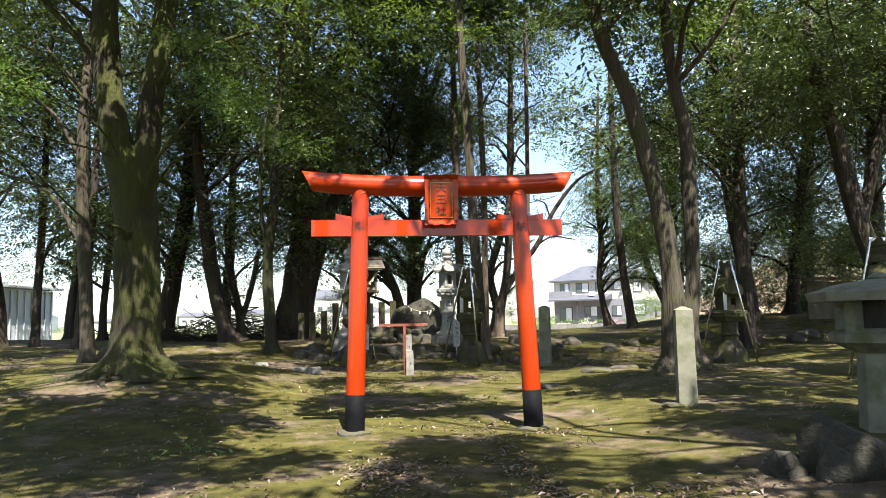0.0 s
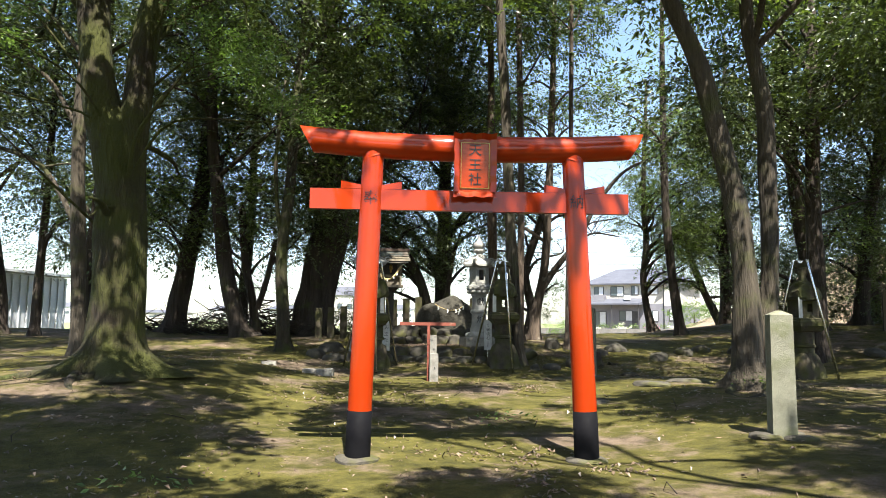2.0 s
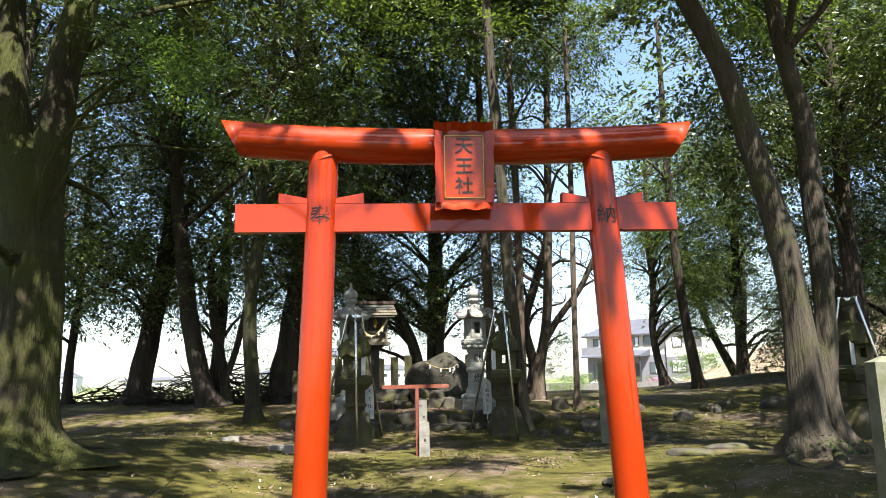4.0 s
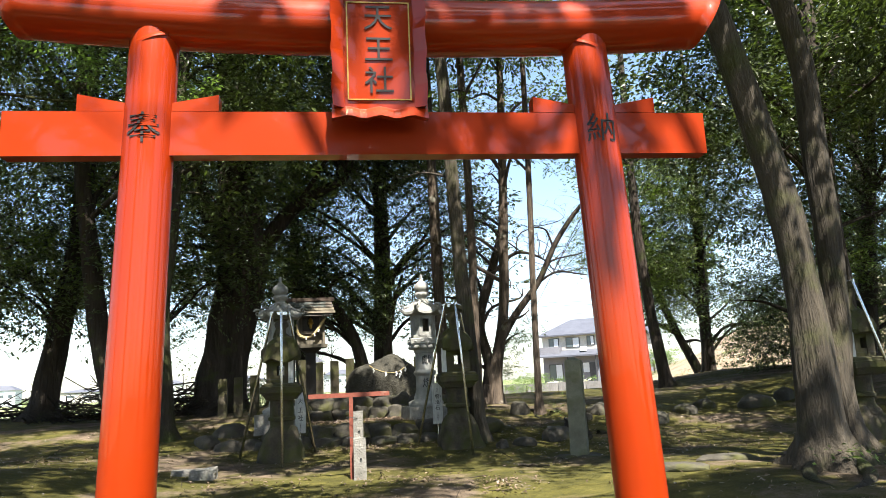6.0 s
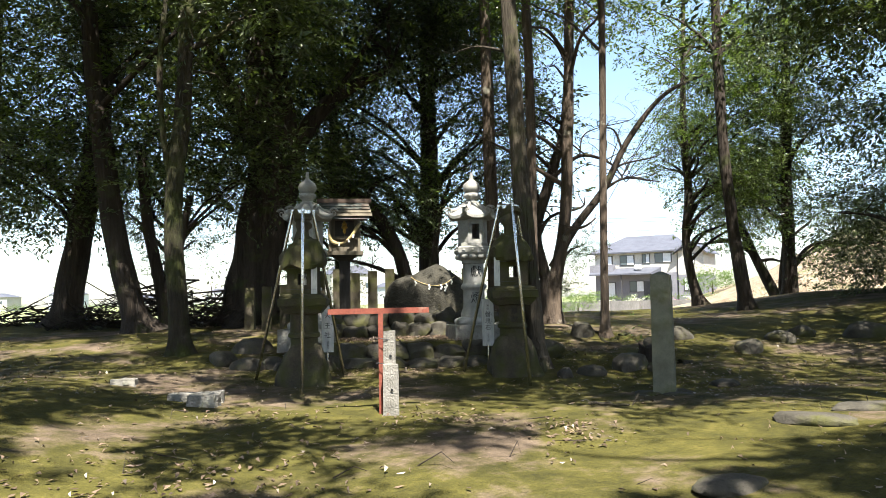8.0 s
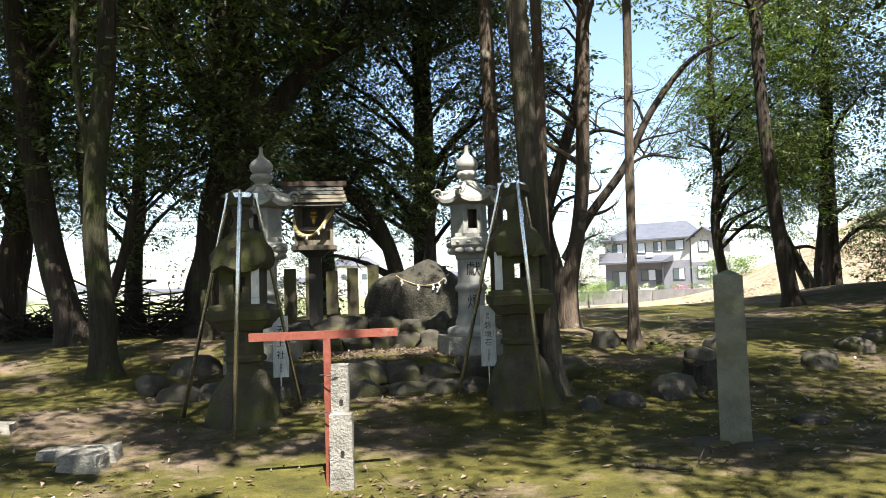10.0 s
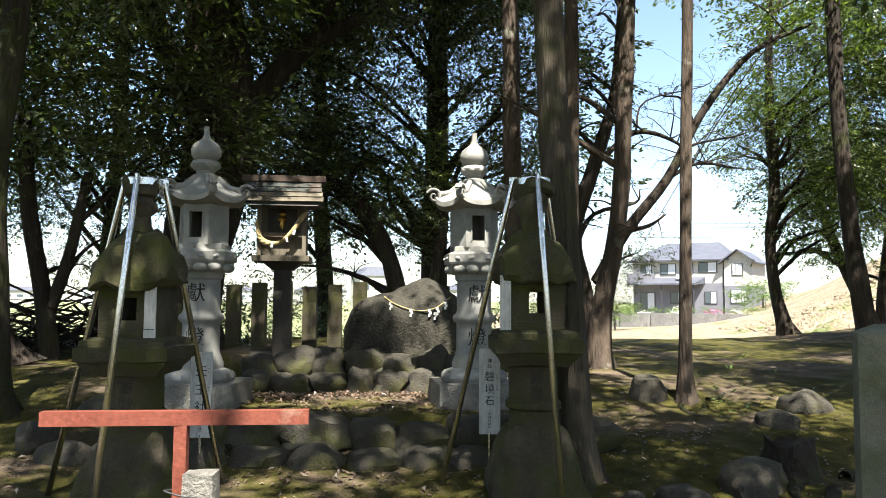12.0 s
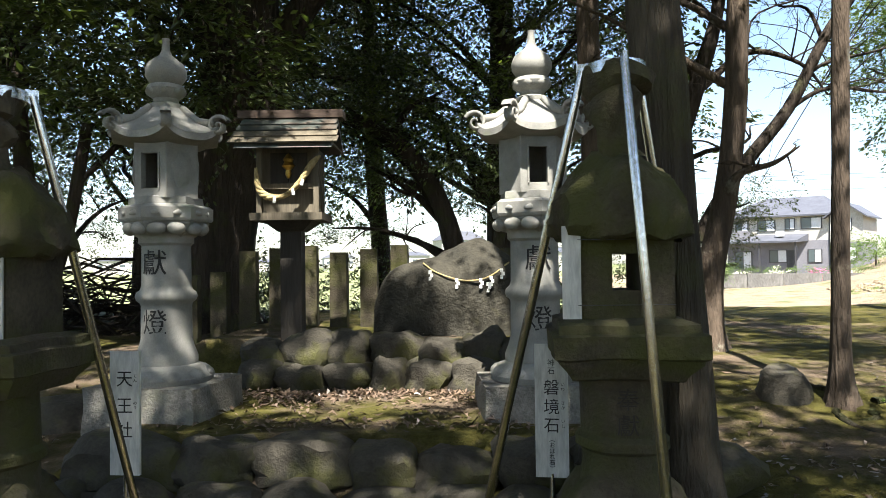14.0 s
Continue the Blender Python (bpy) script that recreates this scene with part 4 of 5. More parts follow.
def old_lantern(seed):
    """Weathered lantern, its foot at the origin."""
    root = thing("old_stone_lantern", pose(0, 0, 0), "weathered mossy stone lantern braced by stainless steel pipes", "stone lantern", "old braced lanterns")
    foot = boulder(0.76, 0.68, 0.56, seed, 0.14, 4, -0.2, 4.5)
    for v in foot.verts:
        k = 1 - 0.4 * (v.co.z / 0.56) + 0.09 * noise.noise(v.co * 5 + Vector((seed, 0, 0)))
        v.co.x *= k
        v.co.y *= k
    part("foot_stone", foot, M_OLD, root, "", True)
    part("shaft", lathe([(0.225, 0.42), (0.2, 0.5), (0.185, 0.58), (0.185, 0.66), (0.215, 0.68), (0.215, 0.72), (0.19, 0.74), (0.185, 0.98), (0.21, 1.01)], 24, wobble=0.012, seed=seed), M_OLD, root, "", True)
    # engraved characters: the shade in their cuts is drawn as dark strokes
    for ch, hh in (("奉", 0.9), ("獻", 0.79)):
        writing(ch, 0.1, root, (0.0, -0.19, hh), M_WOOD_DARK, wrap=0.186)
    part("platform", lathe([(0.2, 0.99), (0.24, 1.0), (0.255, 1.03), (0.3, 1.075), (0.302, 1.09), (0.325, 1.1), (0.328, 1.195), (0.3, 1.205), (0.295, 1.24), (0.24, 1.26)], 40, math.pi / 4, 0.92, wobble=0.016, seed=seed + 2), M_OLD, root, "", True)
    box_ = thing("fire_chamber", pose(0, 0, 0), "", "")
    box_.parent = root
    for s in (-1, 1):
        part("side_wall", box(0.145, 0.4, 0.42, (s * 0.132, 0, 1.24)), M_OLD, box_, bevel=0.012)
    part("sill", box(0.12, 0.38, 0.14, (0, 0, 1.24)), M_OLD, box_, bevel=0.006)
    part("lintel", box(0.12, 0.38, 0.12, (0, 0, 1.54)), M_OLD, box_, bevel=0.006)
    cap = lathe([(0.18, 1.66), (0.25, 1.61), (0.295, 1.62), (0.305, 1.68), (0.285, 1.77), (0.245, 1.87), (0.185, 1.95), (0.1, 2.0)], 40, math.pi / 4, 0.3, wobble=0.075, seed=seed + 5)
    bmesh.ops.subdivide_edges(cap, edges=cap.edges, cuts=2, use_grid_fill=True)
    for v in cap.verts:
        v.co += noise.noise_vector(v.co * 7 + Vector((seed, 0, 0))) * 0.03 + noise.noise_vector(v.co * 22 + Vector((seed, 0, 0))) * 0.012
    part("cap", cap, M_OLD, root, "mossy rounded cap with worn eaves", True)
    part("finial", lathe([(0.12, 2.0), (0.09, 2.05), (0.075, 2.1), (0.115, 2.16), (0.12, 2.22), (0.09, 2.25), (0.125, 2.29), (0.13, 2.38), (0.11, 2.41)], 24, wobble=0.07, seed=seed + 9), M_OLD, root, "crumbling stone finial", True)
    part("band", lathe([(0.131, 2.36), (0.136, 2.36), (0.136, 2.41), (0.131, 2.41)], 30), M_STEEL, root, "stainless steel band", True)
    for a, reach in ((-85, 0.88), (167, 0.74), (42, 0.72)):
        c, s = math.cos(radians(a)), math.sin(radians(a))
        hang("brace", pipe((c * 0.155, s * 0.155, 2.4), (c * reach, s * reach, -0.08), 0.0215), root, "stainless steel bracing pipe")
        part("bracket", box(0.06, 0.018, 0.07, (c * 0.15, s * 0.15, 2.36), a), M_STEEL, root, "steel bracket", bevel=0.003)
    part("plate", box(0.08, 0.012, 0.4, (-0.235, -0.225, 1.26)), M_SIGN, root, "blank white name board wired to the chamber", bevel=0.003)
    for h in (1.32, 1.6):
        v, f = [], []
        tube([(-0.21, -0.25, h, 0.002), (-0.11, -0.254, h, 0.002), (0.2, -0.23, h, 0.002)], 5, v, f)
        hang("wire", mesh_from("wire", v, f, M_FRAME), root)
    return root


first = old_lantern(1.3)
first.matrix_world = pose(1.685, 18.4, 0.33)
second = old_lantern(4.1)
second.matrix_world = pose(-1.22, 18.2, 0.27)
for ob in second.children:
    if ob.name.startswith("plate"):
        ob.matrix_local = pose(0.4, 0, 0)
copy_thing(first, pose(7.47, 16.2, ground_z(7.47, 16.2) - 0.05, 0, 0, 8))
copy_thing(second, pose(7.75, 11.4, ground_z(7.75, 11.4) - 0.05, 0, 0, 8))


# ---- terrace walls, sacred stone, fence ----
def stone_row(x0, x1, y, z, width, height, seed, name="retaining_wall", bend=0.0):
    rng = random.Random(seed)
    root = thing(name, pose(0, 0, 0), "low dry wall of rounded mossy field stones", "stone wall", kind="structure")
    x = x0
    while x < x1:
        w = width * rng.uniform(0.7, 1.25)
        h = height * rng.uniform(0.88, 1.15)
        bm = boulder(w * 1.06, 0.42, h * 1.08, rng.uniform(0, 90), 0.17, 3, -0.75, 3.2)
        yy = y + bend * (x - x0) + rng.uniform(-0.04, 0.04)
        part("stone", bm, M_ROCK, root, "", True, m=pose(x + w / 2, yy, z(x, yy) if callable(z) else z, rng.uniform(-6, 6), rng.uniform(-5, 5), rng.uniform(-14, 14)))
        x += w * 0.97
    return root


stone_row(-1.75, 2.2, 19.13, 0.3, 0.52, 0.22, 1)
stone_row(-1.6, 2.2, 19.45, 0.48, 0.58, 0.25, 2)
stone_row(-1.25, 2.1, 21.42, 0.68, 0.4, 0.28, 3)
stone_row(-1.3, 2.1, 21.62, 0.9, 0.44, 0.28, 4)


def field_stone(x, y, sx, sy, sz, seed, label="rounded mossy field stone half sunk in moss", mat=None, sub=3, rough=0.13):
    root = part("field_stone", boulder(sx * 1.1, sy, sz * 1.0, seed, rough, sub, -0.35, 2.5), mat or M_ROCK, None, "", True)
    root.matrix_world = pose(x, y, ground_z(x, y) - sz * 0.2, 0, 0, seed * 40)
    return tagged(root, label, "stone")


for q in ((3.43, 18.55, 0.62, 0.42, 0.27, 1), (3.42, 21.3, 0.52, 0.42, 0.3, 2), (-2.62, 19.55, 0.62, 0.34, 0.24, 21), (-2.16, 19.15, 0.52, 0.34, 0.2, 22), (-2.35, 20.4, 0.6, 0.4, 0.26, 23), (-1.8, 19.2, 0.36, 0.3, 0.2, 24), (2.75, 18.2, 0.42, 0.3, 0.17, 3), (4.4, 20.2, 0.4, 0.3, 0.18, 4), (5.0, 20.8, 0.55, 0.4, 0.24, 5), (5.7, 19.6, 0.5, 0.4, 0.22, 6),
          (6.6, 20.3, 0.5, 0.4, 0.22, 7), (7.3, 20.8, 0.4, 0.35, 0.2, 8), (8.2, 20.4, 0.7, 0.5, 0.3, 9), (9.0, 20.6, 0.5, 0.4, 0.28, 10), (10.5, 18.5, 0.5, 0.4, 0.2, 11), (11.0, 18.7, 0.6, 0.4, 0.26, 12),
          (4.2, 17.2, 0.3, 0.25, 0.1, 13), (2.2, 12.8, 0.5, 0.3, 0.08, 14), (3.6, 14.2, 0.6, 0.3, 0.1, 17), (4.4, 14.6, 0.7, 0.3, 0.08, 18), (-1.0, 19.0, 0.35, 0.3, 0.25, 19), (2.35, 18.1, 0.3, 0.22, 0.14, 20)):
    field_stone(*q)
field_stone(3.02, 5.8, 0.56, 0.4, 0.46, 31, "angular grey rock beside the lantern post", M_IWA, 3, 0.36)
field_stone(2.62, 6.0, 0.34, 0.3, 0.24, 32, "low grey rock beside the lantern post", M_IWA, 2, 0.35)
field_stone(3.35, 5.3, 0.5, 0.4, 0.3, 33, "pale rock beside the lantern post", M_ROCK, 3, 0.2)
# chipped building stones on the moss
for x, y, w, d, h, rz in ((-2.3, 16.85, 0.62, 0.24, 0.13, 6), (-2.12, 16.5, 0.32, 0.22, 0.16, -6), (-3.4, 17.6, 0.3, 0.2, 0.1, 12)):
    bm = box(w, d, h, (0, 0, -0.03), taper=0.95)
    bmesh.ops.subdivide_edges(bm, edges=bm.edges, cuts=3, use_grid_fill=True)
    for v in bm.verts:
        v.co += noise.noise_vector(v.co * 9 + Vector((x, y, 0))) * 0.02
    ob = part("stone_block", bm, M_PLINTH, None)
    ob.matrix_world = pose(x, y, ground_z(x, y), 0, 0, rz)
    tagged(ob, "broken squared stone lying on moss", "stone")

# sacred boulder with a paper-hung rope
iwa = thing("sacred_boulder", pose(0.66, 22.45, 1.1), "large dark sacred boulder tied with a rope and paper streamers", "boulder")
bm = boulder(1.7, 0.95, 0.98, 11.0, 0.05, 5, -0.3, 4.2)
OUTLINE = ([-0.8, -0.66, -0.5, -0.3, -0.1, 0.08, 0.2, 0.34, 0.48, 0.62, 0.8], [0.7, 0.76, 0.78, 0.82, 0.9, 0.98, 1.0, 0.95, 0.84, 0.8, 0.72])
for v in bm.verts:
    v.co.z *= float(np.interp(v.co.x, *OUTLINE))
    v.co.y *= 1 - 0.45 * step(0.55, 1.0, v.co.z)
    v.co += noise.noise_vector(v.co * 3.2) * 0.035 + noise.noise_vector(v.co * 11) * 0.01
part("stone", bm, M_IWA, iwa, "", True)
v, f = [], []
tube(spline([(-0.34, -0.33, 0.75, 0.009), (-0.2, -0.43, 0.66, 0.008), (0.06, -0.47, 0.58, 0.008), (0.3, -0.46, 0.61, 0.008), (0.5, -0.3, 0.75, 0.009)], 6), 6, v, f)
hang("rope", mesh_from("rope", v, f, M_STRAW), iwa, "thin straw rope")
for x, z in ((-0.26, 0.68), (-0.3, 0.53), (0.0, 0.6), (0.23, 0.6), (0.3, 0.56), (0.33, 0.62), (0.43, 0.69)):
    bm = bmesh.new()
    for k in range(3):
        box(0.03, 0.003, 0.035, (0.014 * (k % 2), 0.004 * k, -0.034 * (k + 1) + 0.003 * k), 10 * k, bm=bm)
    part("paper_streamer", bm, M_PAPER, iwa, "white folded paper streamer", m=pose(x, -0.5 + 0.35 * (x - 0.08) ** 2, z))

fence = thing("stone_fence", pose(0, 0, 0), "row of plain weathered stone fence posts", "fence")
for i, x in enumerate((-3.0, -2.65, -2.28, -1.92, -1.55, -1.18, -0.82, -0.46, -0.1, 1.08, 1.5)):
    part("post", box(0.2, 0.14, 0.95 + 0.03 * (i % 3), (0, 0, 0), taper=0.96), M_OLD, fence, bevel=0.01, m=pose(x, 23.3 - 0.04 * x, ground_z(x, 23.3) - 0.08, 0, 0, 3 * (i % 2)))


# ---- small shrine on its pole ----
def hokora():
    root = thing("wayside_shrine", pose(-0.93, 21.9, 1.27, 0, 0, 5), "small wooden shrine box with copper roof on a dark pole", "shrine")
    part("pole", box(0.2, 0.2, 1.22, (0, 0, -0.3)), M_WOOD_DARK, root, "dark square pole", bevel=0.006)
    part("bracket", box(0.24, 0.24, 0.1, (0, 0, 0.9), taper=2.0), M_WOOD_DARK, root)
    part("floor", box(0.68, 0.6, 0.07, (0, 0, 1.0)), M_WOOD, root, bevel=0.006)
    part("body", box(0.54, 0.4, 0.62, (0, 0.06, 1.07)), M_WOOD, root, bevel=0.004)
    for s in (-1, 1):
        part("corner_post", box(0.05, 0.05, 0.66, (s * 0.27, -0.2, 1.07)), M_WOOD, root, bevel=0.004)
        part("door", box(0.17, 0.02, 0.3, (s * 0.09, -0.15, 1.35)), M_WOOD_DARK, root, "dark latticed door", bevel=0.003)
        for k in range(3):
            part("slat", box(0.012, 0.012, 0.52, (s * (0.285), -0.1 + 0.1 * k, 1.1)), M_WOOD, root)
    part("rail", box(0.54, 0.04, 0.05, (0, -0.2, 1.3)), M_WOOD, root, bevel=0.004)
    part("emblem", lathe([(0.01, -0.09), (0.025, -0.06), (0.02, -0.03), (0.05, 0.0), (0.03, 0.03), (0.04, 0.05), (0.01, 0.09)], 10), M_GOLD, root, "small gilt emblem", True, m=pose(0.0, -0.175, 1.52) @ Matrix.Scale(1.3, 4))
    bm = bmesh.new()
    prof = [(-0.42, 1.66), (-0.4, 1.72), (-0.06, 2.0), (0.06, 2.0), (0.34, 1.76), (0.34, 1.7), (0, 1.95), (-0.3, 1.7)]
    rows = [[bm.verts.new((s * 0.45, y, z)) for y, z in prof] for s in (-1, 1)]
    for i in range(8):
        bm.faces.new((rows[0][i], rows[0][(i + 1) % 8], rows[1][(i + 1) % 8], rows[1][i]))
    bm.faces.new(rows[0]), bm.faces.new(rows[1][::-1])
    roof = part("roof", bm, M_COPPER, root, "tarnished copper-clad roof")
    for k in range(4):
        part("shingle", box(0.92 + 0.03 * (3 - k), 0.13, 0.014), M_COPPER if k > 1 else M_WOOD, roof, bevel=0.003, m=pose(0, -0.38 + 0.085 * k, 1.735 + 0.07 * k, 32))
    part("ridge", box(1.02, 0.2, 0.075, (0, 0, 2.0)), M_PLANK, roof, "brown wooden ridge plank", bevel=0.008)
    part("gable", box(0.02, 0.5, 0.02, (0, 0, 0)), M_WOOD, roof, m=pose(0.44, 0, 1.7))
    v, f = [], []
    pts = spline([(-0.3, -0.22, 1.5, 0.016), (-0.26, -0.26, 1.3, 0.028), (-0.15, -0.275, 1.215, 0.036), (0, -0.275, 1.235, 0.034), (0.13, -0.27, 1.36, 0.034), (0.24, -0.25, 1.53, 0.04), (0.29, -0.2, 1.6, 0.026)], 7)
    for turn in (0.0, 2.1, 4.2):
        v, f = [], []
        tube([(p[0] + 0.5 * p[3] * math.cos(0.75 * k + turn), p[1] + 0.5 * p[3] * math.sin(0.75 * k + turn), p[2] + 0.3 * p[3] * math.cos(0.75 * k + turn), p[3] * 0.62) for k, p in enumerate(pts)], 7, v, f)
        hang("straw_strand", mesh_from("straw_strand", v, f, M_STRAW), root, "strand of a sagging plaited straw rope")
    for x, z, turn in ((-0.1, 1.17, 8), (0.07, 1.24, -12), (0.16, 1.33, 15)):
        part("paper_strip", box(0.028, 0.003, 0.06, (0, 0, -0.04)), M_PAPER, root, "torn white paper strip", m=pose(x, -0.315, z + 0.03, 0, turn, 0))


hokora()


# ---- name boards, barrier stand, pillars ----
def name_board(x, y, z, chars, small, label, rz=0):
    root = thing("name_board", pose(x, y, z, 0, 0, rz), label, "sign", "name boards")
    board = part("board", box(0.172, 0.022, 0.69), M_SIGN, root, bevel=0.003)
    part("stake", lathe([(0.013, ground_z(x, y) - z - 0.1), (0.013, 0.02)], 10), M_STEEL, root, "steel reinforcing rod", True)
    for ch, h, s in chars:
        writing(ch, s, board, (0, -0.0125, h))
    for ch, h, s, dx in small:
        writing(ch, s, board, (dx, -0.0125, h))


name_board(-0.97, 18.9, 0.68, (("天", 0.53, 0.098), ("王", 0.38, 0.098), ("社", 0.245, 0.098)), [(c, 0.165 - 0.032 * i, 0.03, 0) for i, c in enumerate(("︵", "津", "島", "社", "︶"))] + [("て", 0.55, 0.022, 0.062), ("ん", 0.525, 0.022, 0.062), ("の", 0.40, 0.022, 0.062), ("う", 0.375, 0.022, 0.062)], "white wooden board lettered in black on a rod")
name_board(1.39, 18.85, 0.72, (("磐", 0.46, 0.085), ("境", 0.36, 0.085), ("石", 0.265, 0.085)), [("神", 0.59, 0.04, 0), ("石", 0.55, 0.04, 0)] + [(c, 0.195 - 0.03 * i, 0.03, 0) for i, c in enumerate(("︵", "お", "ば", "れ", "石", "︶"))] + [("い", 0.48, 0.022, 0.058), ("わ", 0.455, 0.022, 0.058), ("さ", 0.385, 0.022, 0.058), ("か", 0.36, 0.022, 0.058), ("い", 0.29, 0.022, 0.058), ("し", 0.265, 0.022, 0.058)], "white wooden board lettered in black on a rod", -4)

stand = thing("barrier_stand", pose(-0.14, 15.9, 0), "faded red wooden T-shaped stand tied to a stone post", "stand")
part("crossbar", box(1.07, 0.045, 0.058, (0, 0, 1.285)), M_REDWOOD, stand, bevel=0.004, m=pose(0, 0, 0, 0, 0, 4))
part("upright", box(0.052, 0.04, 1.16, (0.02, 0.0, 0.13)), M_REDWOOD, stand, bevel=0.004)
for h in (1.02, 0.76):
    v, f = [], []
    tube([(0.05 + 0.09 * math.cos(a), 0.0 + 0.085 * math.sin(a), h + 0.01 * math.sin(2 * a), 0.004) for a in np.linspace(0, 6.28, 20)], 5, v, f)
    hang("wire", mesh_from("wire", v, f, M_FRAME), stand, "twisted rusty wire")
for nm, x, y, w, z0, z1, lab in (("stone_post", -0.03, 15.88, 0.13, 0.5, 1.1, "drilled granite post standing behind a lower stub"), ("stone_stub", -0.02, 15.78, 0.165, 0.1, 0.76, "squared granite stub with a drilled hole")):
    post = thing(nm, pose(x, y, z0 if z0 < 0.2 else 0.15), lab, "stone post")
    bm = box(w, 0.1 if w < 0.15 else 0.12, z1 - (z0 if z0 < 0.2 else 0.15), taper=0.97)
    bmesh.ops.subdivide_edges(bm, edges=bm.edges, cuts=4, use_grid_fill=True)
    for v in bm.verts:
        v.co += noise.noise_vector(v.co * 12) * 0.007
    part("shaft", bm, M_PLINTH, post)
    # nothing is bored: a black disc puts the hole's shade into colour
    part("hole", lathe([(0.014, 0), (0.014, 0.012)], 12), M_INK, post, "black disc for the shade in a drilled hole", m=pose(0.01, -0.062 if w > 0.15 else -0.052, (z1 - 0.26) - (z0 if z0 < 0.2 else 0.15), 90))


v, f = [], []
tube([(2.08 + 0.066 * k, 15.85 - 0.025 * k, ground_z(2.08 + 0.066 * k, 15.85 - 0.025 * k) + 0.02 + 0.012 * (k % 2), 0.02 - 0.001 * k) for k in range(7)], 7, v, f, 0.25, 3)
tagged(new("fallen_branch", mesh_from("fallen_branch", v, f, M_BARK_PALE)), "short dead branch lying on moss", "branch")


def pillar(x, y, rz, top, w):
    z = ground_z(x, y)
    root = thing("stone_pillar", pose(x, y, z, 0, 0, rz), "square speckled granite pillar with low pyramid top", "pillar", "granite pillars")
    bm = box(w, w, top - z - 0.03, (0, 0, -0.02), taper=0.93)
    part("shaft", bm, M_STELE, root, bevel=0.008)
    part("top", box(w * 0.92, w * 0.92, 0.045, (0, 0, top - z - 0.05), taper=0.2), M_STELE, root)
    for i, (dx, dy, a, b) in enumerate(((-0.18, -0.05, 0.3, 0.35), (0.15, -0.12, 0.34, 0.3), (0.1, 0.16, 0.36, 0.26))):
        part("footing_slab", boulder(a, b, 0.085, 3 + i + x, 0.12, 3, -0.5, 3.5), M_ROCK, root, "rough footing slab", True, m=pose(dx, dy, -0.05))


pillar(3.4, 9.62, -14, 1.52, 0.245)
pillar(3.14, 16.45, -24, 1.7, 0.245)


def near_lantern():
    x, y = 4.4, 7.05
    root = thing("hexagonal_stone_lantern", pose(x, y, ground_z(x, y) - 0.05, 0, 0, 12) @ Matrix.Diagonal((0.92, 0.92, 0.94, 1)), "squat hexagonal stone lantern with a flat sloping roof", "stone lantern")
    part("shaft", lathe([(0.31, 0), (0.28, 0.92)], 6), M_STELE, root, bevel=0.01)
    part("platform", lathe([(0.3, 0.88), (0.56, 1.0), (0.57, 1.09), (0.5, 1.13)], 6), M_STELE, root, bevel=0.012)
    ch = part("fire_chamber", lathe([(0.46, 1.12), (0.46, 1.15)], 6), M_STELE, root)
    for i in range(6):
        a = radians(60 * i)
        part("corner_post", box(0.13, 0.13, 0.4, (0.4 * math.cos(a), 0.4 * math.sin(a), 1.13), 60 * i), M_STELE, ch, bevel=0.01)
    part("lining", lathe([(0.33, 1.14), (0.33, 1.52)], 6), M_WOOD_DARK, ch, "dark red inner lining")
    part("roof", lathe([(0.3, 1.5), (0.76, 1.45), (0.79, 1.55), (0.5, 1.64), (0.14, 1.69)], 6), M_STELE, root, "mossy flat stone roof", bevel=0.014)
    part("finial", lathe([(0.1, 1.68), (0.12, 1.71), (0.07, 1.75), (0.02, 1.77)], 16), M_STELE, root, "worn stub of a finial", True)


near_lantern()


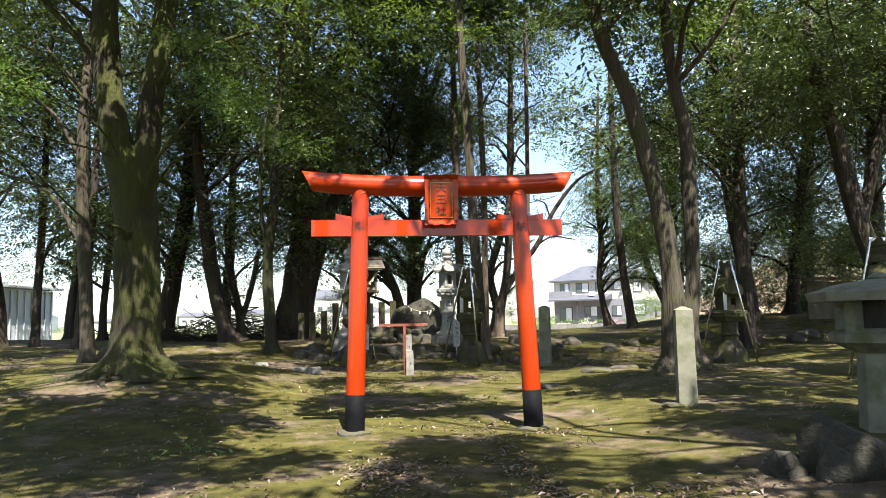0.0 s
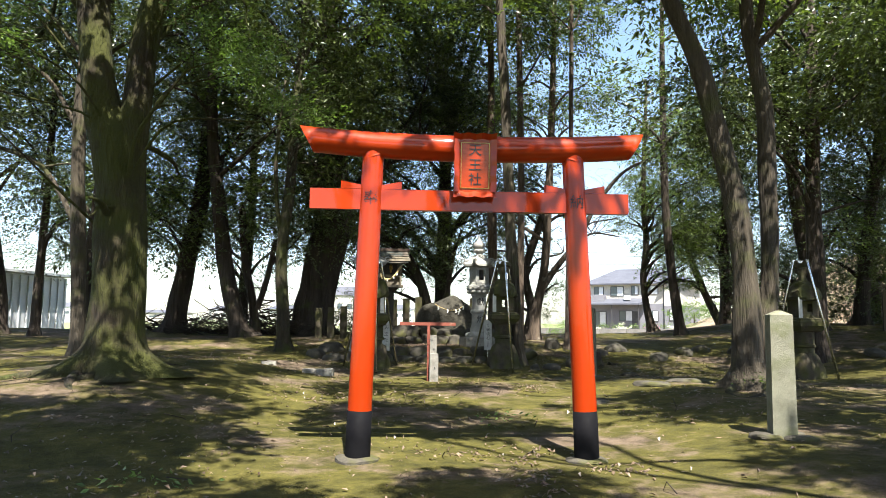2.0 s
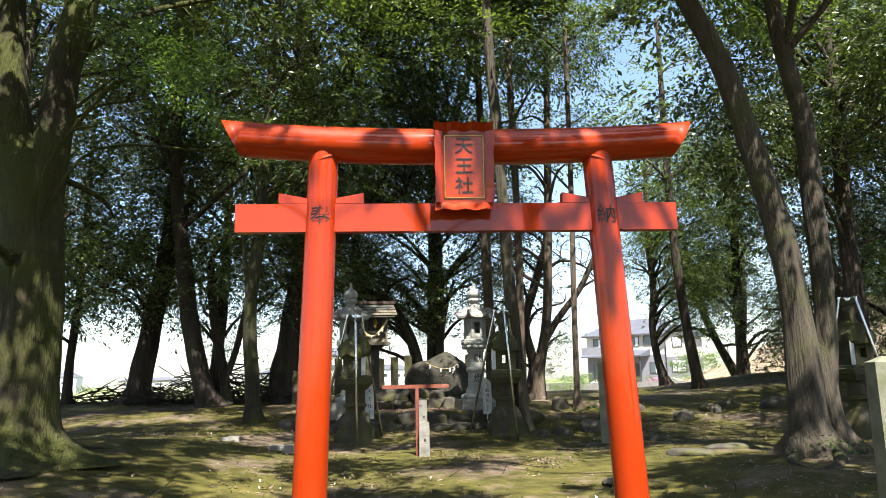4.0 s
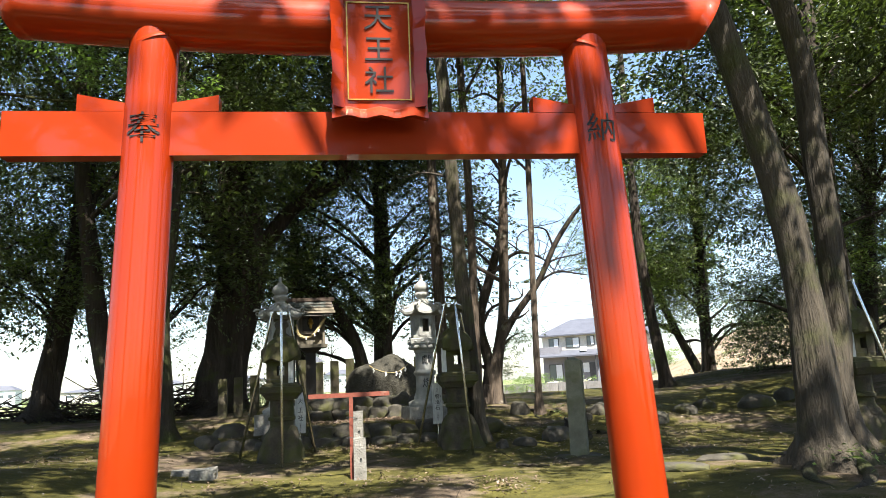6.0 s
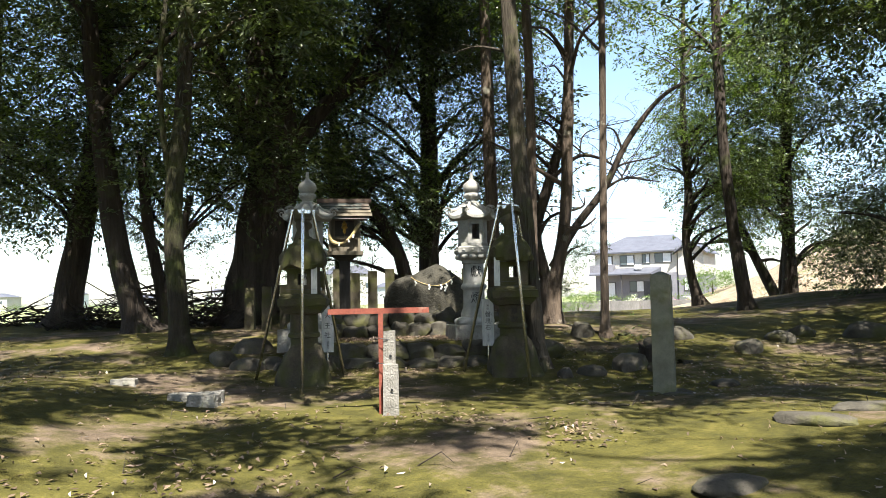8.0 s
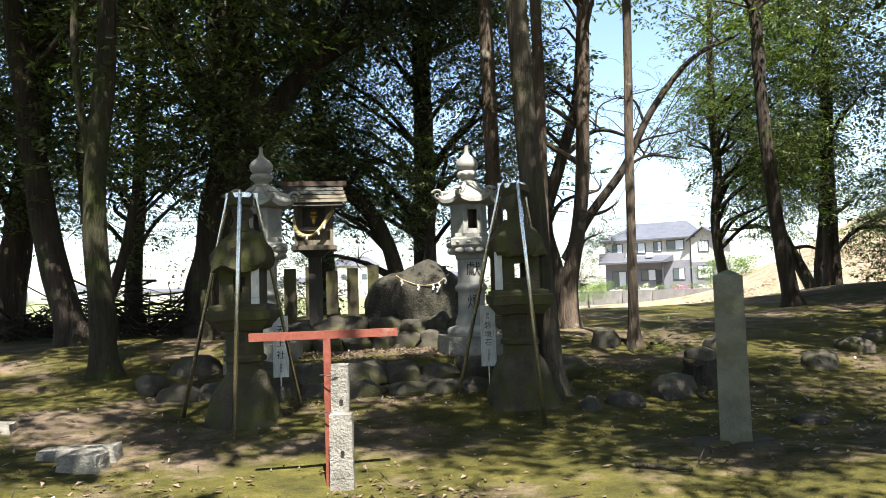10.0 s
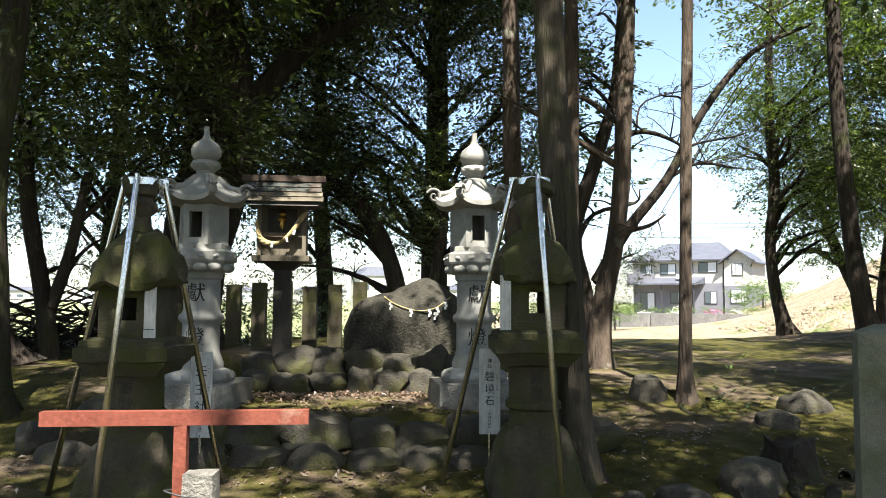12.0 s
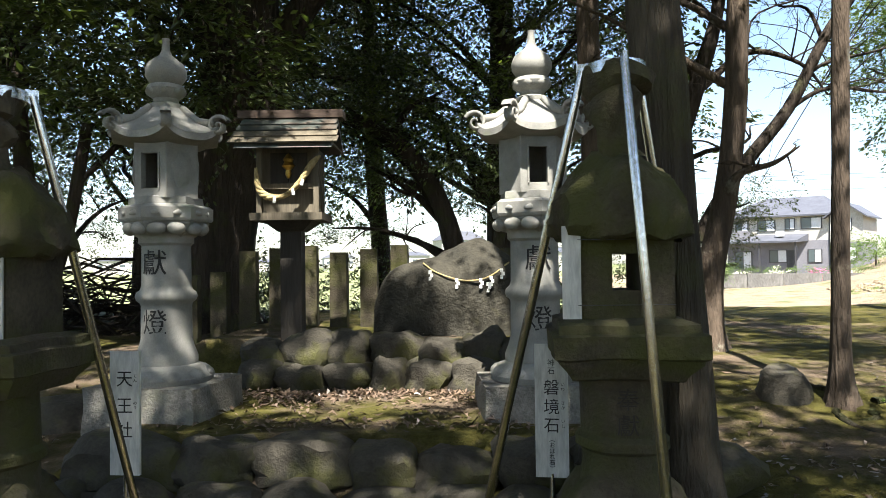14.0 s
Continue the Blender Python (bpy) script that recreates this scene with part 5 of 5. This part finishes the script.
# ---- outbuildings, house, distance ----
def house():
    """Two-storey house: the long face from its right corner (30.2, 85) away to the left."""
    ang = math.degrees(math.atan2(-6.5, 9.0))
    root = thing("house", pose(30.5, 85.2, 1.4, 0, 0, ang) @ Matrix.Scale(0.86, 4), "two-storey house with cream upper wall, grey lower wall and slate roof", "house")
    L, D, H = 11.0, 8.0, 5.6
    wall = part("lower_wall", box(L, D, 3.75, (-L / 2, D / 2, -1.0)), M_WALL_LOW, root)
    part("upper_wall", box(L - 0.02, D - 0.02, H - 2.75, (-L / 2, D / 2, 2.75)), M_WALL_UP, root, "cream upper storey")
    bm = bmesh.new()
    o = 0.6
    vs = [bm.verts.new(p) for p in ((-L - o, -o, H), (o, -o, H), (o, D + o, H), (-L - o, D + o, H), (-L + 3, D / 2, H + 2.3), (-1.5, D / 2, H + 2.3),
                                    (-L - o, -o, H - 0.18), (o, -o, H - 0.18), (o, D + o, H - 0.18), (-L - o, D + o, H - 0.18))]
    for f in ((0, 1, 5, 4), (1, 2, 5), (2, 3, 4, 5), (3, 0, 4), (6, 7, 1, 0), (7, 8, 2, 1), (8, 9, 3, 2), (9, 6, 0, 3), (6, 9, 8, 7)):
        bm.faces.new([vs[i] for i in f])
    part("roof", bm, M_ROOF, root, "grey slate hipped roof")
    bm = bmesh.new()
    vs = [bm.verts.new(p) for p in ((-L - 0.3, -1.7, 2.75), (-3.0, -1.7, 2.75), (-2.2, 0.02, 3.5), (-L - 0.3, 0.02, 3.5), (-L - 0.3, -1.7, 2.55), (-3.0, -1.7, 2.55), (-2.2, 0.02, 2.7), (-L - 0.3, 0.02, 2.7))]
    for f in ((0, 1, 2, 3), (4, 5, 1, 0), (5, 6, 2, 1), (7, 4, 0, 3), (4, 7, 6, 5)):
        bm.faces.new([vs[i] for i in f])
    part("porch_roof", bm, M_ROOF, root, "sloping slate porch roof")
    part("balcony", box(3.2, 1.1, 1.1, (-L + 1.2, -0.55, 2.9)), M_WALL_LOW, root, "grey balcony parapet")
    for x in (-3.2, -7.0):
        part("porch_post", box(0.14, 0.14, 3.6, (x, -1.4, -1.0)), M_FRAME, root)
    for x, z, w, h in ((-1.9, 4.1, 2.0, 1.1), (-4.1, 4.05, 0.9, 1.1), (-6.6, 3.9, 1.8, 1.2), (-9.3, 3.9, 1.3, 1.2), (-1.6, 0.4, 1.3, 1.3), (-5.4, 0.4, 1.8, 1.3), (-9.2, -0.3, 1.8, 1.9)):
        win = part("window", box(w + 0.16, 0.08, h + 0.16, (0, 0, -0.08)), M_FRAME, root, "dark-framed sliding window", m=pose(x, -0.03, z))
        for s in (-1, 1):
            part("pane", box(w / 2 - 0.06, 0.03, h, (s * w / 4, -0.045, 0)), M_GLASS if s < 0 else M_TIN, win, "curtained pane" if s > 0 else "")
    part("door", box(1.0, 0.08, 2.4, (-4.0, -0.04, -0.7)), M_FRAME, root, "dark entrance door")
    part("downpipe", box(0.09, 0.09, H + 1, (-0.1, -0.08, -1.0)), M_FRAME, root)
    part("aircon_unit", box(0.8, 0.35, 0.6, (-4.9, -0.9, 3.25)), M_TIN, root, "white outdoor unit on the porch roof")
    # side annexe
    wide, deep, proud = 3.1, 7.0, -0.3
    part("wing_base", box(wide, deep, 3.4, (wide / 2 + 0.02, deep / 2 + proud, -1.0)), M_WALL_LOW, root, "grey lower wall of the gabled wing")
    bm = bmesh.new()
    vs = [bm.verts.new((x, y, z)) for y in (proud, proud + deep) for x, z in ((0.02, 2.4), (wide + 0.02, 2.4), (wide + 0.02, H - 0.3), (wide / 2, H + 0.9), (0.02, H - 0.3))]
    for f in ((0, 1, 2, 3, 4), (9, 8, 7, 6, 5), (1, 6, 7, 2), (5, 0, 4, 9), (2, 7, 8, 3), (4, 3, 8, 9)):
        bm.faces.new([vs[i] for i in f])
    part("gable_wall", bm, M_WALL_UP, root, "cream gabled upper wing")
    for s in (-1, 1):
        bm = bmesh.new()
        xe, ze = wide / 2 + s * (wide / 2 + 0.55), H - 0.62
        vs = [bm.verts.new((x, y, z)) for y in (proud - 0.6, proud + deep) for x, z in ((wide / 2, H + 0.94), (xe, ze), (xe, ze + 0.16), (wide / 2, H + 1.1))]
        for f in ((0, 1, 2, 3), (7, 6, 5, 4), (3, 2, 6, 7), (1, 0, 4, 5), (2, 1, 5, 6), (0, 3, 7, 4)):
            bm.faces.new([vs[i] for i in f])
        part("gable_roof", bm, M_ROOF, root, "slate gable roof slope")
    for x, z, w, h in ((1.5, 3.7, 1.1, 1.2), (1.6, 0.5, 1.7, 1.4)):
        win = part("window", box(w + 0.16, 0.08, h + 0.16, (0, 0, -0.08)), M_FRAME, root, "framed window with white blinds", m=pose(x, proud - 0.03, z))
        for k in range(3):
            part("pane", box(w / 3 - 0.06, 0.03, h, ((k - 1) * w / 3, -0.045, 0)), M_TIN, win)
    return root


house()
garden = thing("garden_wall", pose(0, 0, 0), "low concrete retaining wall before the house", "wall", kind="structure")
for i in range(9):
    x, y = 14.5 + 2.4 * i, 80.5 - 1.35 * i
    part("wall_panel", box(2.7, 0.25, 2.1, (0, 0, -0.9)), M_GARDEN, garden, bevel=0.02, m=pose(x, y, -0.35, 0, 0, -29.4))
for i in range(13):
    rng = random.Random(200 + i)
    x = 16.0 + 1.35 * i
    y = 81.6 - 0.73 * i
    white = i % 3
    sh = thing("shrub", pose(x, y, 0.75), ("white-flowering shrub by the house", "green garden shrub by the house", "small green bush by the house")[white], "shrub", "garden shrubs")
    hang("crown", LUMPS["light"][i % 2], sh, "", pose(0, 0, 0.4, 0, 0, 77 * i) @ Matrix.Scale(rng.uniform(0.5, 0.85), 4))
M_BLOOM = leaf_material("pale_bloom", (0.6, 0.58, 0.55), (0.85, 0.84, 0.8), 0.2)
M_BLOOM_PINK = leaf_material("pink_bloom", (0.45, 0.1, 0.28), (0.7, 0.2, 0.5), 0.2)
for i, (x, y, mat, lab) in enumerate(((20.6, 79.2, M_BLOOM, "white blossom cluster by the wall"), (23.2, 77.8, M_BLOOM, "white blossom cluster by the wall"), (25.8, 76.3, M_BLOOM_PINK, "pink azalea at the foot of the wall"), (28.0, 75.4, M_BLOOM, "white blossom cluster by the wall"))):
    sh = thing("flower_bush", pose(x, y, 0.75), lab, "flowers")
    hang("blossom", leaf_lump(300 + i, 500, 0.75, 0.16, mat, 0.6), sh)
green = [(16.0, 72.0, 1.5, "round green shrub beside the lot"), (31.0, 78, 2.2, "young green tree by the house")]
for x, y, s, lab in green:
    g0 = thing("bush", pose(x, y, ground_z(x, y)), lab, "shrub")
    for k in range(3):
        hang("crown", LUMPS["light"][k % 2], g0, "", pose(0.5 * (k - 1), 0.2 * k, 0.9 + 0.5 * k, 0, 0, 100 * k) @ Matrix.Scale(s * 0.8, 4))
    v, f = [], []
    tube([(0, 0, -0.2, 0.1), (0, 0, 1.2, 0.06)], 8, v, f)
    hang("trunk", mesh_from("trunk", v, f, M_BARK), g0)


def shed():
    root = thing("shed", pose(-17.0, 31.5, ground_z(-17.0, 31.5), 0, 0, -8) @ Matrix.Diagonal((1, 1, 0.82, 1)), "open-fronted shed clad in white sheet metal", "shed")
    part("side_wall", box(0.1, 4, 2.9, (2.2, 0, 0)), M_TIN, root)
    for k in range(9):
        part("rib", box(0.05, 0.05, 2.85, (2.27, -1.9 + 0.47 * k, 0)), M_TIN, root)
    part("back_wall", box(4.4, 0.1, 2.9, (0, 2, 0)), M_FRAME, root)
    part("front_wall", box(1.1, 0.08, 2.7, (1.6, -2.0, 0)), M_TIN, root)
    # dark sheet inside the front: the shade of the opening as a colour
    part("opening_shade", box(3.2, 0.1, 2.7, (-0.6, -0.6, 0)), M_FRAME, root, "dark sheet standing in for the shaded opening")
    part("roof", box(5.0, 4.8, 0.12, (0, 0, 2.95)), M_TIN, root)


shed()
# low boarded wall of an outbuilding at the edge of the grove
barn = thing("boarded_wall", pose(12.7, 21.3, ground_z(13, 21.3), 0, 0, -14), "low weathered boarded wall with a coping", "wall", kind="structure")
for k in range(26):
    part("board", box(0.225, 0.03, 1.15 + 0.01 * (k % 3), (0.12 + 0.23 * k, 0, 0)), M_WOOD, barn)
part("coping", box(6.2, 0.3, 0.09, (3.0, 0, 1.2)), M_WOOD, barn, bevel=0.01)
part("backing", box(6.0, 0.04, 1.1, (3.0, 0.06, 0)), M_WOOD_DARK, barn)


def heap(name, x, y, rx, ry, h, n, seed, label, rmax=0.03, lmax=1.5):
    rng = random.Random(seed)
    v, f = [], []
    for _ in range(n):
        a, d = rng.uniform(0, 6.28), rng.random() ** 0.6
        cx, cy = x + rx * d * math.cos(a), y + ry * d * math.sin(a)
        z = ground_z(cx, cy) + rng.random() * h * (1 - d * d)
        w = rng.uniform(0, 6.28)
        l = rng.uniform(0.25 * lmax, lmax)
        dx, dy, dz = math.cos(w) * l / 2, math.sin(w) * l / 2, rng.gauss(0.05, 0.18) * l
        r = rng.uniform(0.006, rmax)
        tube([(cx - dx, cy - dy, z - dz, r), (cx + rng.gauss(0, 0.06), cy, z + rng.gauss(0, 0.06), r * 0.8), (cx + dx, cy + dy, z + dz, r * 0.3)], 5, v, f)
    ob = new(name, mesh_from(name, v, f, M_BARK))
    return tagged(ob, label, "brushwood", kind="stuff")


heap("brushwood_heap", -5.4, 25.6, 2.6, 1.0, 1.0, 420, 5, "heap of dead dark branches under the trees")
heap("brushwood_heap", -8.9, 27.4, 1.6, 0.8, 0.6, 120, 6, "heap of dead dark branches under the trees")
heap("fallen_twigs", 0.5, 11, 5.5, 9, 0.005, 60, 7, "scattered fallen twigs on the moss", 0.006, 0.45)


# rough heap of dug earth beyond the trees
def earth_heap():
    n, m = 170, 80
    v = []
    for j in range(m):
        for i in range(n):
            x, y = 9.5 + 20 * i / (n - 1), 36.5 + 11 * j / (m - 1)
            e = step(9.5, 22, x) * step(36.5, 41, y) * (1 - step(44, 47.5, y))
            z = land(x, y) + 2.2 * e + (0.5 * noise.noise(Vector((x, y, 0)) * 0.8) + 0.3 * abs(noise.noise(Vector((x, y, 2)) * 2.2)) + 0.14 * noise.noise(Vector((x, y, 5)) * 5.0)) * (0.3 + e) - 0.1
            v.append((x, y, z))
    f = [(j * n + i, j * n + i + 1, (j + 1) * n + i + 1, (j + 1) * n + i) for j in range(m - 1) for i in range(n - 1)]
    ob = new("earth_mound", mesh_from("earth_mound", v, f, M_SAND))
    tagged(ob, "rough heap of dug sandy earth in sunlight", "mound", kind="structure")


earth_heap()
for i, (x, y, s) in enumerate(((-2.4, 26.6, 0.7), (-1.5, 27.4, 0.6), (-3.6, 27.5, 0.8), (2.0, 27.2, 0.6))):
    bush = thing("undergrowth", pose(x, y, ground_z(x, y)), "dark evergreen undergrowth behind the stone fence", "shrub")
    hang("crown", LUMPS["dark"][i % 3], bush, "", pose(0, 0, 0.75 * s, 0, 0, 60 * i) @ Matrix.Scale(s, 4))


for i in range(11):
    x, y = 11.8 + 0.85 * i, 25.0 + 1.6 * (i % 3)
    bush = thing("undergrowth", pose(x, y, ground_z(x, y)), "dark evergreen undergrowth at the wood's edge", "shrub")
    for k in range(2):
        hang("crown", LUMPS["dark"][(i + k) % 3], bush, "", pose(0.3 * k, 0.2, 0.8 + 1.3 * k, 0, 0, 60 * i + 90 * k) @ Matrix.Scale(0.9 - 0.15 * k, 4))


def tussocks():
    """Rough grass on the dug hill."""
    rng = np.random.default_rng(44)
    v, f = [], []
    for _ in range(300):
        x, y = rng.uniform(36, 60), rng.uniform(50, 68)
        z = land(x, y)
        s = 0.2 + 0.3 * rng.random()
        for _ in range(14):
            a, l = rng.random() * 6.28, s * (0.5 + 0.6 * rng.random())
            px, py = x + rng.normal() * 0.35, y + rng.normal() * 0.35
            c, d = math.cos(a) * 0.05, math.sin(a) * 0.05
            lx, ly = rng.normal() * 0.25, rng.normal() * 0.25
            k = len(v)
            v += [(px - c, py - d, z - 0.1), (px + c, py + d, z - 0.1), (px + c * 0.4 + lx, py + d * 0.4 + ly, z + l), (px - c * 0.4 + lx, py - d * 0.4 + ly, z + l)]
            f.append((k, k + 1, k + 2, k + 3))
    tagged(new("grass_tussocks", mesh_from("grass_tussocks", v, f, M_LEAF[2], False)), "rough green grass tufts on the earth hill", "grass", kind="stuff")


def clods():
    """Dug lumps of earth over the foot of the hill."""
    rng = np.random.default_rng(45)
    g = (1 + 5 ** 0.5) / 2
    ico = np.array([(-1, g, 0), (1, g, 0), (-1, -g, 0), (1, -g, 0), (0, -1, g), (0, 1, g), (0, -1, -g), (0, 1, -g), (g, 0, -1), (g, 0, 1), (-g, 0, -1), (-g, 0, 1)]) / 1.9
    tri = np.array([(0, 11, 5), (0, 5, 1), (0, 1, 7), (0, 7, 10), (0, 10, 11), (1, 5, 9), (5, 11, 4), (11, 10, 2), (10, 7, 6), (7, 1, 8), (3, 9, 4), (3, 4, 2), (3, 2, 6), (3, 6, 8), (3, 8, 9), (4, 9, 5), (2, 4, 11), (6, 2, 10), (8, 6, 7), (9, 8, 1)])
    v, f = [], []
    for _ in range(2600):
        x, y = rng.uniform(21, 46), rng.uniform(44, 66)
        if land(x, y) < -0.1:
            continue
        s = 0.06 + 0.22 * rng.random() ** 2
        k = len(v)
        q = ico * (s * (0.8 + 0.5 * rng.random((12, 1)))) * np.array((1.2, 1.2, 0.8)) + np.array((x, y, land(x, y)))
        v += [tuple(p) for p in q]
        f += [tuple(int(c) for c in t) for t in tri + k]
    tagged(new("earth_clods", mesh_from("earth_clods", v, f, M_SAND, False)), "loose clods of sandy earth on the dug hill", "earth", kind="stuff")


tussocks()
clods()
# roots spreading over the soil
def roots(x, y, n, l, seed, r=0.07):
    rng = random.Random(seed)
    for k in range(n):
        a = 6.28 * k / n + rng.uniform(-0.4, 0.4)
        pts = []
        for j in range(7):
            d = 0.25 + l * j / 6
            px, py = x + d * math.cos(a + 0.12 * j * (k % 2 * 2 - 1)), y + d * math.sin(a + 0.1 * j)
            pts.append((px, py, ground_z(px, py) + r * (0.35 - 0.13 * j), r * (1 - j / 7.5)))
        v, f = [], []
        tube(pts, 8, v, f, 0.2, seed)
        ob = new("surface_root", mesh_from("surface_root", v, f, M_BARK_MOSS))
        tagged(ob, "gnarled surface root creeping over soil", "root")


roots(-4.98, 13.3, 7, 1.5, 3, 0.13)
roots(5.1, 13.5, 5, 1.5, 4, 0.1)
roots(3.8, 21.1, 5, 0.5, 5, 0.035)
roots(3.95, 18.6, 5, 0.45, 6, 0.06)
# decayed stump
st = thing("tree_stump", pose(3.85, 18.9, ground_z(3.85, 18.9) - 0.05), "rotten low tree stump covered with soil", "stump")
part("wood", lathe([(0.34, 0), (0.26, 0.1), (0.2, 0.22), (0.17, 0.3), (0.08, 0.26)], 18, wobble=0.08, seed=4), M_BARK, st, "", True)


# ---- leaf litter and small plants ----
def litter(name, spots, seed, label, size=0.03, mat=None):
    rng = np.random.default_rng(seed)
    v, f = [], []
    for x, y, rx, ry, n in spots:
        for _ in range(n):
            px, py = x + rng.normal() * rx, y + rng.normal() * ry
            z = ground_z(px, py) + 0.008 + rng.random() * 0.014
            a, l = rng.random() * 6.28, size * (0.6 + 0.8 * rng.random())
            c, s = math.cos(a) * l, math.sin(a) * l
            t1, t2 = rng.normal() * 0.012, rng.normal() * 0.014 + 0.008
            k = len(v)
            v += [(px - c, py - s, z), (px - s * 0.45, py + c * 0.45, z + t2), (px + c, py + s, z + t1), (px + s * 0.45, py - c * 0.45, z + t2 * 0.6)]
            f.append((k, k + 1, k + 2, k + 3))
    ob = new(name, mesh_from(name, v, f, mat or M_DEAD, False))
    return tagged(ob, label, "leaves", kind="stuff")


rng = random.Random(8)
spots = [(-0.75, 6.6, 0.22, 0.45, 260), (-0.7, 7.2, 0.25, 0.25, 130), (0.55, 6.4, 0.1, 0.7, 220), (0.5, 8.2, 0.15, 0.6, 140), (1.5, 5.7, 0.6, 0.18, 260), (-2.4, 6.0, 0.5, 0.4, 120), (0.2, 9.6, 0.5, 0.2, 120), (1.4, 8.7, 0.25, 0.2, 70),
         (-2.0, 13.6, 0.5, 0.7, 160), (1.6, 14.6, 0.22, 0.35, 120), (-0.9, 13.5, 0.35, 0.5, 110), (0.6, 15.4, 0.35, 0.3, 110), (0.1, 20.6, 1.0, 0.5, 420), (0.0, 21.1, 0.8, 0.1, 700), (-0.7, 20.9, 0.25, 0.25, 260), (1.0, 20.9, 0.2, 0.2, 120), (0.4, 19.9, 0.9, 0.1, 160), (0.3, 18.8, 0.9, 0.2, 160), (1.0, 22.1, 0.5, 0.1, 90),
         (3.0, 19.6, 0.5, 0.4, 130), (4.5, 17.5, 1.2, 1.2, 420), (-1.5, 15.9, 0.4, 0.3, 70), (3.2, 12.0, 0.8, 1.0, 120), (-4.5, 17.5, 1.5, 1.5, 250), (6, 18.5, 2, 1.5, 300), (-3.2, 9.5, 1.0, 1.2, 160)]
spots += [(rng.uniform(-7, 8), rng.uniform(3, 22), 0.9, 0.9, 22) for _ in range(60)]
litter("fallen_leaves", spots, 21, "dry brown leaves scattered over the moss")
litter("moss_specks", [(rng.uniform(-6, 7), rng.uniform(3.5, 19), 0.7, 0.7, 40) for _ in range(40)], 22, "tiny pale litter specks on the moss", 0.016)
for x, y, s, lab in ((5.0, 12.6, 0.28, "small leafy seedling at the tree's foot"), (0.55, 11.5, 0.09, "tiny green seedling in the moss"), (-2.75, 8.4, 0.08, "tiny green seedling in the moss"), (4.25, 20.7, 0.14, "small leafy sprout beside the tree")):
    sd = thing("seedling", pose(x, y, ground_z(x, y)), lab, "plant")
    hang("leaves", leaf_lump(int(x * 10) + 400, 60, s, 0.07, M_LEAF[2], 0.7, 0.1), sd, "", pose(0, 0, s * 0.6))


# far buildings and hedges on the plain
for i, (x, y, w, d, h, mat) in enumerate(((-175, 330, 22, 12, 6, M_WALL_UP), (-150, 350, 14, 10, 7, M_TIN), (-120, 380, 30, 12, 5, M_WALL_UP), (-90, 390, 16, 10, 7, M_CONC), (-20, 300, 18, 10, 12, M_WALL_UP), (-2, 320, 14, 9, 7, M_TIN), (-60, 420, 26, 14, 8, M_WALL_UP), (14, 280, 14, 10, 6.5, M_WALL_UP))):
    b = thing("far_building", pose(x, y, land(x, y), 0, 0, 7 * i), "pale low building far across the fields", "building", "far buildings")
    part("wall", box(w, d, h), mat, b)
    part("roof", box(w * 1.06, d * 1.1, h * 0.3, (0, 0, h), taper=0.5), M_ROOF, b)
    for k in range(4):
        part("window", box(w * 0.12, 0.2, h * 0.18, (-w * 0.36 + k * w * 0.24, -d / 2, h * 0.55)), M_GLASS, b)
for i in range(16):
    x, y = -230 + 19 * i, 300 + 37 * (i % 4)
    hd = thing("far_hedge", pose(x, y, land(x, y)), "distant green hedge at the field's edge", "hedge", "far hedges")
    for k in range(3):
        hang("crown", LUMPS["mid"][k], hd, "", pose(4.0 * k, 0, 1.4, 0, 0, 50 * i) @ Matrix.Diagonal((2.6, 2.0, 1.2, 1)))


# overhead cables beyond the fields
for y, z in ((75, 7.3), (75.6, 8.2), (76, 8.6)):
    v, f = [], []
    tube([(x, y, z + 0.0009 * (x * x) * 0.25, 0.018) for x in range(-80, 81, 8)], 5, v, f)
    tagged(new("overhead_cable", mesh_from("overhead_cable", v, f, M_FRAME)), "thin dark overhead cable above the fields", "cable", "overhead cables")
